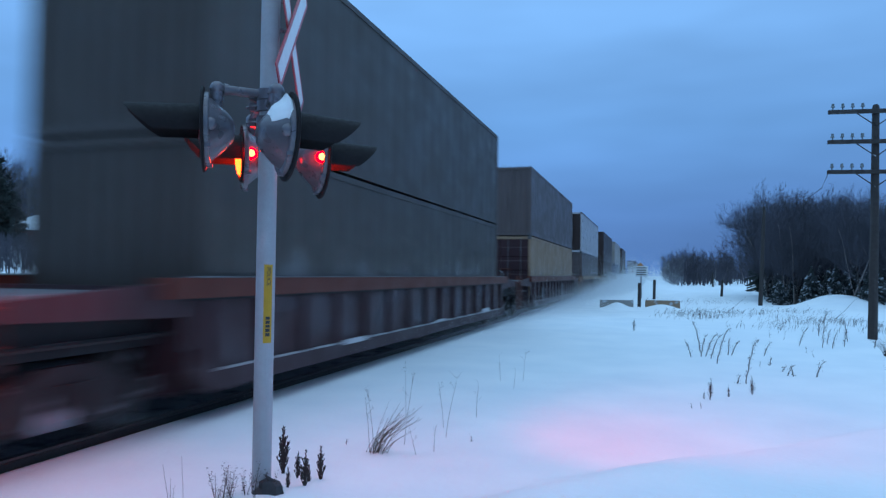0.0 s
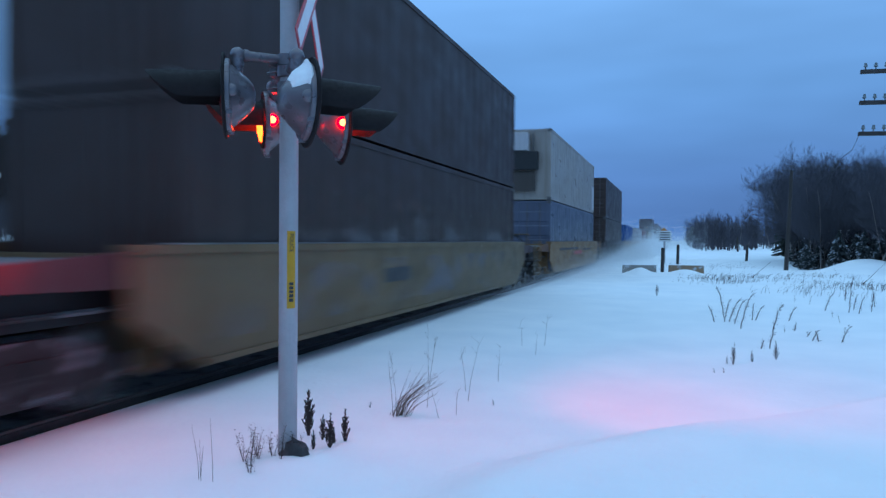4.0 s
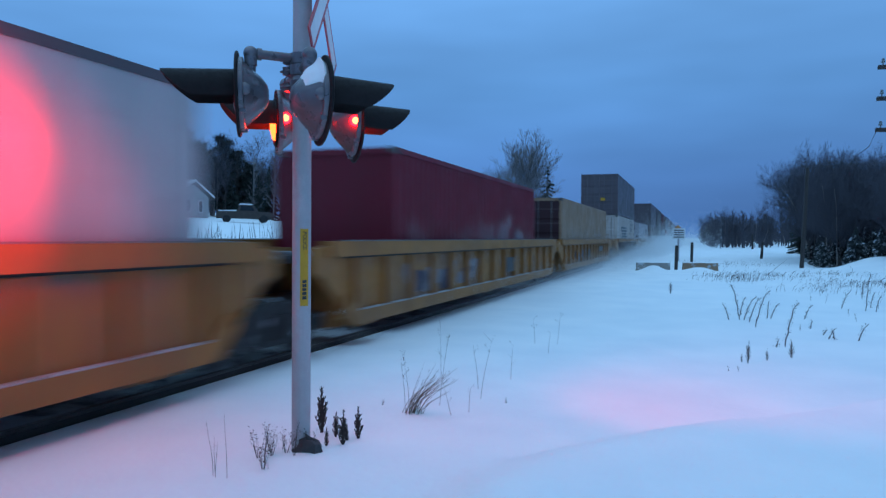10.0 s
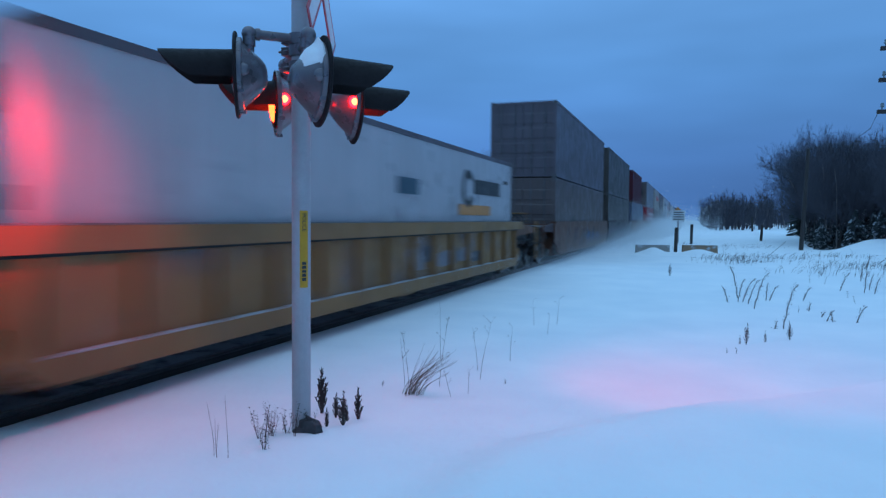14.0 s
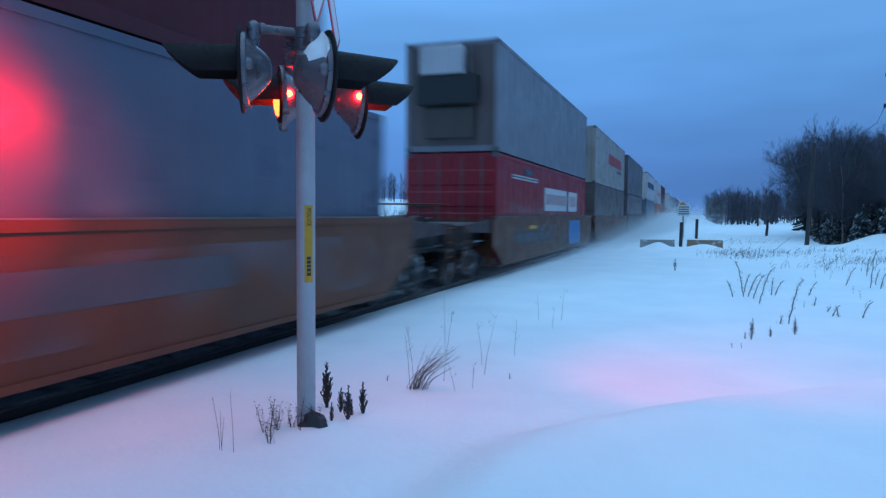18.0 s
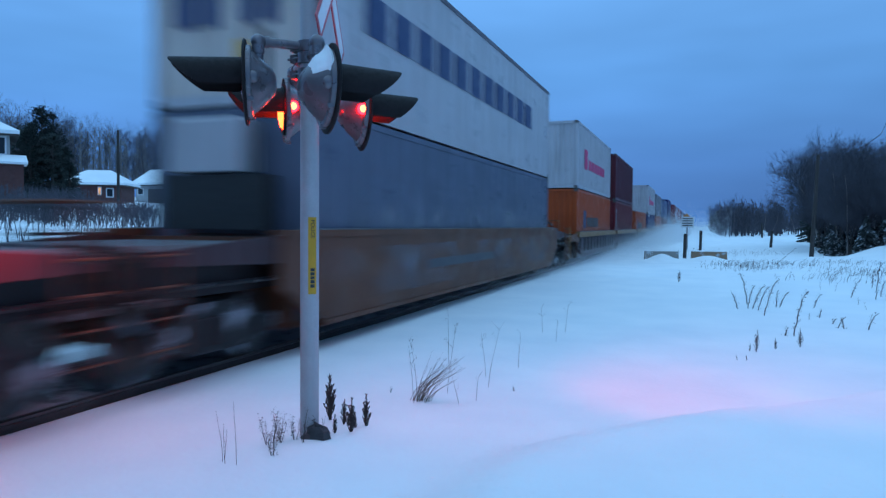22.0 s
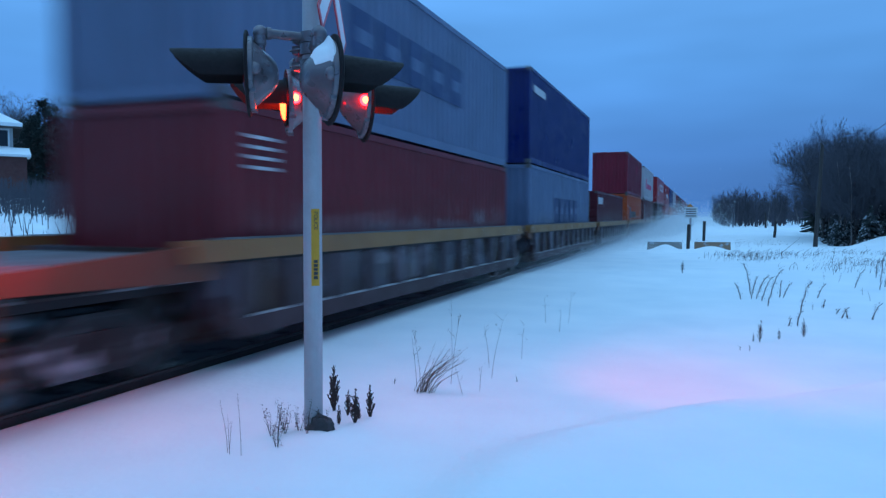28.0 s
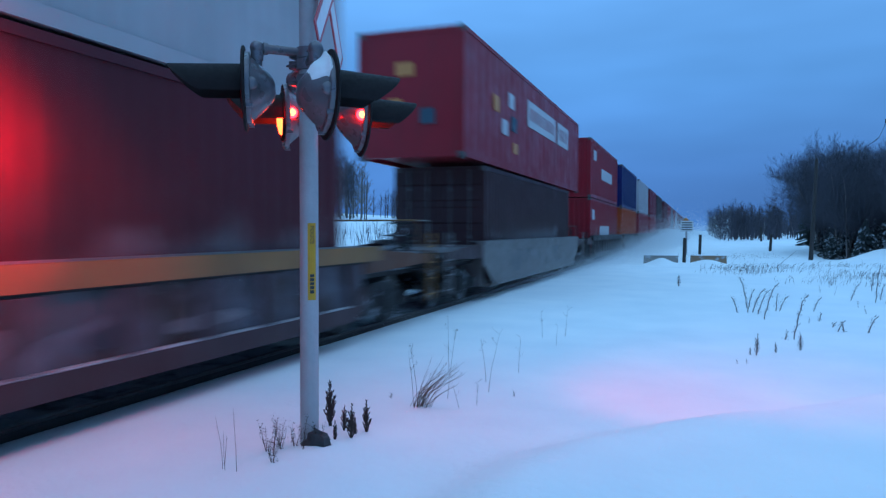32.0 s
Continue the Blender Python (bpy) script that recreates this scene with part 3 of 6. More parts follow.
            part("exhaust", Shape().tube([(0.6, -0.2, height * 0.69), (0.6, -0.2, height * 0.92)], 0.05, 8), CAST, u)
            part("lower_panel", Shape().chamfered(-0.7, -0.16, height * 0.12, 0.66, 0.028, height * 0.40, 0.03), BOX["taupe"], u, "grimy lower panel")
    elif end == "flat":
        part("nose_wall", Shape().box(-h + 0.1, 0.03, 0.14, h - 0.1, 0.06, height - 0.1), BOX["ivory"] if paint == "white" and at_z > 1 else m, box)
    for k in marks:
        if k[0] == "arc":
            _, yc, zc, r, a0, a1, w, col = k
            n = max(4, int(abs(a1 - a0) / 12))
            q = Shape()
            for i in range(n + 1):
                an = radians(a0 + (a1 - a0) * i / n)
                for rr in (r - w / 2, r + w / 2):
                    q.v += [(x, yc + rr * math.cos(an), zc - at_z + rr * math.sin(an)) for x in (h - 0.008, h + 0.006)]
            q.f = [(4 * i + a, 4 * i + 4 + a, 4 * i + 4 + b, 4 * i + b) for i in range(n) for a, b in ((1, 3), (2, 0), (0, 1), (3, 2))]
            part("painted_arc", q, MARK[col], box)
            continue
        face, a, b, z0, z1, col = k[:6]
        up = 0.004 * (len(k) > 6)
        if face == "s":
            q = Shape().box(h - 0.008, a, z0 - at_z, h + 0.006 + up, b, z1 - at_z)
        else:
            q = Shape().box(a, -0.046 if end == "doors" else -0.004, z0 - at_z, b, -0.036 if end == "doors" else 0.034, z1 - at_z)
        part("lettering_block", q, MARK[col], box)
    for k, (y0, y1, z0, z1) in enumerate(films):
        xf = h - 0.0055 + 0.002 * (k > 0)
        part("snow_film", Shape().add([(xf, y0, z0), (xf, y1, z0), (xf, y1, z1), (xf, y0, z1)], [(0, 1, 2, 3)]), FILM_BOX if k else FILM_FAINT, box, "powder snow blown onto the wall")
    ROLLING.append((box, at_y, at_z))
    return box


def wheel_mesh():
    s = Shape()
    m = Matrix.Rotation(radians(90), 4, "Y")
    s.lathe([(0.06, -0.09), (0.1, -0.07), (0.3, -0.03), (0.37, -0.065), (0.42, -0.065), (0.425, 0.045), (0.455, 0.055), (0.455, 0.07), (0.37, 0.07), (0.3, 0.02), (0.08, 0.05), (0.06, 0.05)], m, 22)
    return s.mesh("wheel", WHEEL, True)


def side_frame_mesh():
    s = Shape()
    s.slab([(-1.18, 0.52), (-0.75, 0.60), (-0.3, 0.78), (0.3, 0.78), (0.75, 0.60), (1.18, 0.52), (1.18, 0.36), (0.85, 0.36), (0.42, 0.22), (-0.42, 0.22), (-0.85, 0.36), (-1.18, 0.36)], 0, -0.06, 0.06)
    for y in (-0.9, 0.9):
        s.tube([(0.02, y, 0.44), (0.14, y, 0.44)], 0.125, 12)
    for y in (-0.16, 0.0, 0.16):
        s.tube([(0.07, y, 0.30), (0.07, y, 0.62)], 0.062, 8)
    return s.mesh("side_frame", IRON)


WHEEL_D, SIDEF_D = wheel_mesh(), side_frame_mesh()
BOLSTER_D = Shape().chamfered(-1.0, -0.2, 0.5, 1.0, 0.2, 0.82, 0.05).mesh("bolster", IRON)
AXLE_D = Shape().tube([(-0.95, 0, 0.43), (0.95, 0, 0.43)], 0.075, 8).mesh("axle", IRON)
BRAKE_D = Shape().lathe([(0.26, -0.015), (0.28, 0), (0.26, 0.015), (0.24, 0), (0.26, -0.015)], Matrix.Rotation(radians(90), 4, "X"), 16).box(-0.25, -0.01, -0.015, 0.25, 0.01, 0.015).mesh("brake_wheel", IRON)


def bogie(car, y):
    t = part("truck", BOLSTER_D, IRON, car, "snow-caked cast iron wheel truck", at=pose(0, y, 0))
    for sx in (-1, 1):
        part("side_frame", SIDEF_D, IRON, t, at=pose(sx * 1.02, 0, 0, 0, 0, 0 if sx > 0 else 180))
    for yy in (-0.9, 0.9):
        part("axle", AXLE_D, IRON, t, at=pose(0, yy, 0))
        for sx in (-1, 1):
            part("wheel", WHEEL_D, WHEEL, t, "worn steel wheel", at=pose(sx * 0.77, yy, 0.43, 0, 0, 0 if sx < 0 else 180))


RIB = {}


def well_car(label, at_y, length, style, chord, web, fore, aft, rear_truck, detail=True, deco=(), tall=None, tags=()):
    """A well car unit. at_y: where its well begins; fore, aft: how far it reaches past the well; ribs: style 'ribbed'."""
    car = thing("well_car", label, "rail car", pose(TRACK_X, at_y, 0), group="well cars of the train")
    top = tall or (1.58 if length > 14 else 1.40)
    ribs = "caked" if web == "frosted" else web
    a, b = -0.42, length + 0.42
    for sx in (-1, 1):
        side = (lambda x0, x1: (x0, x1) if sx > 0 else (-x1, -x0))
        s = Shape()
        if style == "ribbed":
            x0, x1 = side(1.34, 1.37)
            s.slab([(a, 0.62), (a + 0.35, 0.34), (b - 0.35, 0.34), (b, 0.62), (b, top - 0.1), (a, top - 0.1)], 0, x0, x1)
            part("side_plate", s, CAR[web], car)
            x0, x1 = side(1.30, 1.46)
            s = Shape().slab([(a, 0.60), (a + 0.35, 0.32), (b - 0.35, 0.32), (b, 0.60), (b, 0.80), (b - 0.40, 0.53), (a + 0.40, 0.53), (a, 0.80)], 0, x0, x1)
            part("bottom_chord", s, CAR["plum" if web == "frosted" else ribs], car)
            x2, x3 = side(1.374, 1.452)
            if detail:
                part("snow_line", Shape().box(x2, a + 0.5, 0.5305, x3, b - 0.5, 0.546), SNOWLINE, car, "line of snow caked along the bottom flange")
        else:
            x0, x1 = side(1.41, 1.45)
            s.slab([(a - 0.5, 0.88), (a + 0.55, 0.34), (b - 0.55, 0.34), (b + 0.5, 0.88), (b + 0.5, top - 0.06), (a - 0.5, top - 0.06)], 0, x0, x1)
            part("side_plate", s, CAR[web], car)
            x0, x1 = side(1.38, 1.47)
            part("bottom_chord", Shape().box(x0, a + 0.6, 0.30, x1, b - 0.6, 0.37), CAR[web], car)
        x0, x1 = side(1.28, 1.48)
        lo = top - (0.22 if style == "ribbed" else 0.09)
        part("top_chord", Shape().box(x0, a - 0.45, lo, x1, b + 0.45, top), CAR[chord], car)
        part("snow_ledge", Shape().slab([(x0 + 0.015, top + 0.002), (x1 - 0.015, top + 0.002), (x1 - 0.05, top + 0.018), (x0 + 0.05, top + 0.018)], 1, a, b), LEDGE, car, "thin ledge of grimy snow")
        # black strip drawn in for the shadow line below the top chord
        if style == "ribbed" and detail:
            x2, x3 = side(1.372, 1.43)
            part("chord_lip", Shape().box(x2, a, lo - 0.03, x3, b, lo - 0.003), CAR["black"], car, "dark strip for the shade under the top chord")
        if style == "ribbed" and detail and sx > 0:
            key = (length > 14, ribs)
            if key not in RIB:
                wr = 0.13 if web == "frosted" else 0.07
                RIB[key] = Shape().slab([(1.374, 0.536), (1.46, 0.536), (1.46, lo - 0.034), (1.374, lo - 0.034)], 1, -wr, wr).mesh("rib", CAR[ribs])
            n = round(length / 1.12)
            for k in range(n + 1):
                part("rib", RIB[key], CAR[ribs], car, at=pose(0, k * length / n, 0))
    beam = Shape().box(-1.29, -0.35, 0.24, 1.29, 0.35, 0.34).mesh("floor_beam", CAR[web])
    for yb in (0.65, length / 2, length - 0.65):
        part("floor_beam", beam, CAR[web], car, at=pose(0, yb, 0))
    bulk = Shape().box(-1.27, 0, 0.3, 1.27, 0.08, top - 0.1).mesh("bulkhead", CAR[web])
    for yb in (a, b - 0.08):
        part("bulkhead", bulk, CAR[web], car, at=pose(0, yb, 0))
    for y0, ext, sg in ((a, fore, -1), (b, aft, 1)):
        reach = ext - 0.42
        if reach < 0.3:
            continue
        e = y0 + sg * (reach - 0.25)
        lo_d = top - 0.30
        p = Shape().box(-1.3, min(y0, e), lo_d, 1.3, max(y0, e), lo_d + 0.1)
        p.box(-0.35, min(y0, e), 0.80, 0.35, max(y0, e), lo_d)
        part("end_platform", p, DECK, car, "snow-dusted end platform")
        if detail and ext > 3:
            g0, g1 = min(y0 + sg * 0.05, e), max(y0 + sg * 0.05, e)
            u = Shape().box(-1.05, g0, 0.86, -0.36, g1, lo_d - 0.004).box(0.36, g0, 0.86, 1.05, g1, lo_d - 0.004)
            part("underframe", u, CAR["black"], car, "dark underframe beams and brake gear")
            part("air_tank", Shape().tube([(0.72, g0 + 0.5, 0.72), (0.72, g0 + 1.6, 0.72)], 0.16, 10), IRON, car)
            part("brake_pipe", Shape().tube([(1.16, g0, 0.98), (1.16, g1, 0.98)], 0.03, 6), IRON, car)
        n0, n1 = min(y0, e) + 0.1, max(y0, e) - 0.12
        part("platform_snow", Shape().slab([(-1.22, lo_d + 0.103), (1.22, lo_d + 0.103), (1.1, lo_d + 0.15), (-1.1, lo_d + 0.15)], 1, n0, n1), LEDGE, car, "grimy snow on the platform")
        for sx in (-1, 1):
            x0, x1 = (1.33, 1.40) if sx > 0 else (-1.40, -1.33)
            if chord == "yellow" and fore < 5:
                part("end_plate", Shape().slab([(y0, 0.62), (y0, top - 0.02), (y0 + sg * (reach - 0.3), top - 0.10), (y0 + sg * (reach - 0.3), top - 0.42), (y0 + sg * reach * 0.5, top - 0.52)], 0, x0, x1), CAR[chord], car)
            else:
                part("end_plate", Shape().slab([(y0, top - 0.42), (y0, top - 0.03), (y0 + sg * (reach - 0.4), top - 0.20), (y0 + sg * (reach - 0.4), top - 0.34)], 0, x0, x1), CAR["brown" if chord == "ochre" else chord if chord == "yellow" else "plum"], car)
        if ext > 3:
            c = Shape().tube([(0, e, 0.82), (0, y0 + sg * (reach + 0.0), 0.82)], 0.11, 8)
            c.chamfered(-0.16, y0 + sg * reach - 0.22, 0.68, 0.16, y0 + sg * reach + 0.08, 0.98, 0.04)
            part("coupler", c, IRON, car)
            if detail:
                for sx in (-1, 1):
                    r = Shape()
                    for z in (0.45, 0.75, 1.05, 1.35):
                        r.tube([(sx * 1.42, e, z), (sx * 1.42, e - sg * 0.42, z)], 0.014, 5)
                    r.tube([(sx * 1.42, e, 0.35), (sx * 1.42, e, 1.6)], 0.018, 5).tube([(sx * 1.42, e - sg * 0.42, 0.35), (sx * 1.42, e - sg * 0.42, 1.6)], 0.018, 5)
                    part("ladder", r, CAR[chord], car)
                    part("footboard", Shape().box(sx * 1.42 - 0.3 * (sx > 0), min(e, e - sg * 0.5), 0.86, sx * 1.42 + 0.3 * (sx < 0), max(e, e - sg * 0.5), 0.91), DECK, car)
                part("brake_wheel", BRAKE_D, IRON, car, at=pose(0.55, e, 1.55))
                part("brake_stand", Shape().box(0.5, e - sg * 0.08, 1.12, 0.6, e - sg * 0.03, 1.6), IRON, car)
                part("railing", Shape().tube([(-1.05, e, 1.12), (-1.05, e, 1.85), (1.05, e, 1.85), (1.05, e, 1.12)], 0.016, 5), CAR[chord], car)
    bogie(car, a - (fore - 0.42 if fore < 3 else 1.25))
    if rear_truck:
        bogie(car, b + 1.25)
    if detail:
        xf = 1.3725 if style == "ribbed" else 1.4525
        part("slush_film", Shape().add([(xf, a + 0.4, 0.54), (xf, b - 0.4, 0.54), (xf, b - 0.4, top - 0.26), (xf, a + 0.4, top - 0.26)], [(0, 1, 2, 3)]), FILM_CAR, car, "dried slush on the car side")
    for tag in tags:
        xo = 1.378 if style == "ribbed" else 1.4565
        part("sprayed_tag", Shape().slab(tag[:-1], 0, xo - 0.004, xo), MARK[tag[-1]], car)
    for y0, y1, z0, z1, col in deco:
        outer = 1.466 if style == "ribbed" else 1.456
        part("painted_panel", Shape().box(outer - 0.012, y0, z0, outer, y1, z1), MARK[col], car)
    ROLLING.append((car, at_y, 0.0))
    return car


L53, L40, H96, H86, BED = 15.7, 11.85, 2.896, 2.591, 0.36
WORDS = {"charcoal": "dark grey", "taupe": "brown-grey", "grey": "grey", "slate": "slate grey", "pale_grey": "pale grey", "bluegrey": "dull blue-grey", "steel_blue": "pale steel blue", "cream": "dirty cream", "white": "white",
         "ivory": "off-white", "bone": "dull bone-white", "blue": "bright blue", "navy": "navy blue", "red": "bright red", "crimson": "deep red", "maroon": "maroon", "oxide": "rust red", "orange": "orange",
         "umber": "dark brown"}
TRIM = {"redlead": "red-edged", "yellow": "yellow", "tan": "tan", "ochre": "ochre", "brown": "brown", "plum": "grimy plum", "black": "black", "silver": "silver-grey"}


def text_row(a, b, z0, z1, n, col, face="s", gap=0.25):
    """A run of blocks where letters stand."""
    w = (b - a) / n
    return [(face, a + i * w, a + (i + 1 - gap) * w, z0, z1, col) for i in range(n)]


def unit(centre, well, style, chord, web, fore, aft, rear_truck, low=None, up=None, deco=(), detail=True, tall=None, blown=(), tags=()):
    """One well with its load. low, up: (paint, length, height, end, marks, smooth)."""
    at = centre - well / 2
    fore, aft = fore * 0.972, aft * 0.972
    kind = "smooth-sided" if style == "smooth" else "rib-sided"
    well_car(f"grimy {TRIM[chord]} {kind} well car carrying " + ("stacked containers" if up else "one container"), at, well, style, chord, web, fore, aft, rear_truck, detail, deco, tall, tags)
    z = BED
    for i, c in enumerate((low, up)):
        if not c:
            continue
        paint, length, height, end, marks, smooth = list(c) + ["ribbed", (), None][len(c) - 3:]
        if smooth is None:
            smooth = length > 14
        place = "lying low in a rail car" if i == 0 else "stacked on another container"
        size = "long" if length > 14 else "standard"
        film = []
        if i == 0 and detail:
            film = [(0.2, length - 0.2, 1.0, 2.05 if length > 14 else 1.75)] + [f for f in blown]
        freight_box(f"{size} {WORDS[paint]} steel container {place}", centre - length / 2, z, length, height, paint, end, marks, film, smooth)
        z += height + 0.045


def blobs(a, b, z0, z1):
    """Five heavy navy shapes, each with a paler heart."""
    rows = text_row(a, b, z0, z1, 5, "n", gap=0.2)
    return rows + [(f, y0 + 0.36 * (y1 - y0), y1 - 0.2 * (y1 - y0), u0 + 0.36 * (u1 - u0), u1 - 0.36 * (u1 - u0), "h", 1) for f, y0, y1, u0, u1, _ in rows]


def spray(seed, y0, y1, n, cols, z0=0.56, z1=1.16):
    """Sprayed writing as bulging blots and strokes that lean over each other."""
    r = random.Random(seed)
    out = []
    for k in range(n):
        yc, zc = y0 + (y1 - y0) * (k + r.random()) / n, r.uniform(z0 + 0.15, z1 - 0.15)
        wy, wz = r.uniform(0.18, 0.62), r.uniform(0.08, 0.34)
        lean, m = r.uniform(-0.5, 0.7), r.randint(7, 10)
        blot = []
        for i in range(m):
            an = 2 * math.pi * i / m
            g = r.uniform(0.6, 1.15)
            dz = wz * g * math.sin(an)
            blot.append((yc + wy * g * math.cos(an) + lean * dz, min(z1, max(z0, zc + dz))))
        out.append(tuple(blot) + (cols[k % len(cols)],))
    return out


MAG = lambda z: [("s", 2.0, 2.85, z + 0.95, z + 1.85, "p")] + text_row(3.25, 9.2, z + 1.0, z + 1.45, 6, "p") + [("f", -0.75, -0.45, z + 1.9, z + 2.3, "p")]
ORL = lambda z: [("s", 1.85, 2.6, z + 1.2, z + 2.0, "n")] + text_row(2.95, 6.9, z + 1.25, z + 1.7, 5, "k")
CTR = lambda z: ([("s", 6.15, 10.5, z + 1.5, z + 2.3, "w"), ("s", 10.95, 13.1, z + 1.5, z + 2.3, "w")]
                 + [k + (1,) for k in text_row(6.5, 10.4, z + 1.72, z + 2.1, 8, "R", gap=0.55) + text_row(11.3, 13.0, z + 1.7, z + 2.12, 4, "R", gap=0.6)])
U2 = BED + H96 + 0.045
U2S = BED + H86 + 0.045

S53 = dict(well=L53, fore=3.55, aft=3.55, rear_truck=True)
unit(-8.49, style="ribbed", chord="redlead", web="plum", low=("charcoal", L53, H96), up=("charcoal", L53, H96), **S53)
unit(14.74, style="ribbed", chord="redlead", web="plum", low=("taupe", L53, H96, "ribbed"), up=("taupe", L53, H96, "ribbed"), deco=[(13.0, 13.9, 0.55, 0.65, "w"), (8.5, 9.2, 0.55, 0.6, "w"), (3.5, 4.4, 0.5, 0.58, "w")], **S53)
unit(37.14, style="ribbed", chord="redlead", web="plum", low=("cream", L53, H96, "doors"), up=("grey", L53, H96, "ribbed"), deco=[(2.0, 2.8, 0.6, 1.1, "g"), (9.0, 9.7, 0.6, 1.2, "g")], **S53)
unit(59.35, style="ribbed", chord="ochre", web="plum", low=("grey", L53, H96, "doors"), up=("white", L53, H96, "cooling"), **S53, blown=[(10.5, 15.5, 1.0, 2.7), (0.2, 4.0, 1.0, 2.2)])
unit(82.87, style="smooth", chord="tan", web="tan", low=("charcoal", L53, H96, "ribbed"), up=("charcoal", L53, H96, "ribbed"), deco=[(5.0, 6.2, 0.9, 1.15, "k")], **S53)
unit(105.42, style="smooth", chord="ochre", web="ochre", low=("bluegrey", L53, H96, "doors", [("s", 14.3, 14.9, 1.9, 2.7, "t")]), up=("bone", L53, H96, "cooling", [("s", 14.6, 15.7, 3.5, 4.9, "w")]), deco=[(6.0, 9.0, 0.95, 1.12, "r"), (1.5, 7.5, 1.2, 1.3, "d"), (9.4, 13.0, 1.12, 1.2, "d")], **S53)
unit(129.04, style="ribbed", chord="black", web="black", low=("charcoal", L53, H96, "doors"), up=("charcoal", L53, H96, "doors"), deco=[(1.2, 2.0, 0.6, 1.2, "g")], **S53)
unit(150.09, style="ribbed", chord="yellow", web="ochre", low=("blue", L40, H96, "ribbed", [("s", 0.4, 0.5, 2.6, 2.9, "w"), ("s", 9.4, 10.2, 1.95, 2.05, "k")]), deco=[(5.6, 6.6, 0.7, 1.1, "k")], well=L40, fore=5.6, aft=4.1, rear_truck=True, tall=1.58)
LOGO8 = [("arc", 2.5, 2.36, 0.38, 40, 330, 0.16, "k"), ("s", 2.95, 4.2, 2.35, 2.7, "k"), ("s", 3.2, 5.8, 1.95, 2.3, "k"), ("s", 3.3, 5.8, 1.78, 1.92, "o"),
         ("f", -0.9, 0.5, 2.45, 2.6, "k"), ("f", -0.8, 0.7, 2.3, 2.42, "o"), ("f", -0.5, 0.6, 2.0, 2.12, "k")]
unit(170.94, L53, "ribbed", "yellow", "yellow", 2.9, 1.65, False, low=("white", L53, H96, "flat", LOGO8), deco=[(8.6, 9.9, 0.72, 1.05, "k")])
unit(190.09, L53, "ribbed", "yellow", "yellow", 1.65, 1.7, False, low=("crimson", L40, H96, "ribbed"), deco=[(9.0, 9.9, 0.7, 1.1, "k")], blown=[(5.0, 11.0, 1.0, 2.2)], tags=spray(8, 2.0, 6.5, 9, "lvl"))
unit(208.84, L53, "ribbed", "yellow", "yellow", 1.7, 3.55, True, low=("cream", L53, H96, "doors"), deco=[(10.9, 12.7, 0.90, 1.20, "k"), (11.1, 12.5, 0.95, 1.15, "l"), (6.6, 7.5, 0.7, 1.1, "k")], tags=spray(11, 3.0, 7.0, 8, "vle"))
ARCS = [("s", 3.0, 7.4, 2.35, 2.5, "t"), ("s", 3.2, 7.6, 2.12, 2.26, "t"), ("s", 3.4, 7.8, 1.9, 2.04, "t"), ("s", 3.6, 8.0, 1.68, 1.82, "t"),
        ("arc", 13.4, 1.75, 2.6, 95, 178, 0.07, "t"), ("arc", 13.6, 1.75, 2.1, 82, 172, 0.06, "t"), ("arc", 13.8, 1.75, 1.6, 70, 165, 0.06, "t"), ("arc", 14.0, 1.75, 1.1, 65, 160, 0.05, "t")]
unit(231.78, L53, "ribbed", "yellow", "plum", 3.55, 3.3, True, low=("ivory", L53, H96, "doors", ARCS), up=("slate", L53, H96, "doors", [("f", 0.1, 0.4, 4.3, 4.5, "y")]))
LOGO12 = [("arc", 11.6, 2.35, 0.36, 40, 330, 0.16, "k"), ("s", 12.1, 14.4, 2.25, 2.6, "k"), ("s", 10.9, 13.5, 1.74, 1.98, "o"), ("s", 7.4, 8.4, 2.1, 2.4, "t"), ("s", 14.9, 15.3, 2.6, 2.7, "k"),
          ("f", -1.0, -0.2, 2.5, 2.9, "k"), ("f", 0.2, 0.9, 2.5, 2.9, "k"), ("f", 1.02, 1.14, 0.9, 1.1, "k"), ("f", 1.02, 1.14, 1.7, 1.9, "k")]
unit(254.04, L53, "ribbed", "ochre", "ochre", 3.3, 3.55, True, low=("white", L53, H96, "flat", LOGO12), tags=spray(14, 8.0, 12.5, 8, "lgl"))
unit(276.88, L53, "smooth", "brown", "brown", 3.55, 1.4, False, low=("grey", L53, H96, "doors"), up=("slate", L53, H96, "doors"), tags=spray(12, 7.0, 12.0, 9, "dle"))
unit(295.35, L53, "smooth", "plum", "sprayed", 1.4, 1.75, False, low=("taupe", L53, H96, "ribbed"), up=("taupe", L53, H96, "ribbed"), deco=[(4.0, 5.2, 1.0, 1.05, "g"), (8.4, 9.4, 0.8, 0.84, "g")], tags=spray(3, 0.6, 12.0, 26, "vdevdkvld"))
unit(314.40, L53, "smooth", "brown", "brown", 1.75, 3.6, True, low=("bluegrey", L53, H96, "cooling"), up=("maroon", L40, H96, "ribbed", [("s", 0.3, 0.7, 5.5, 5.75, "b")]), deco=[(8.0, 11.5, 0.85, 1.2, "g")])
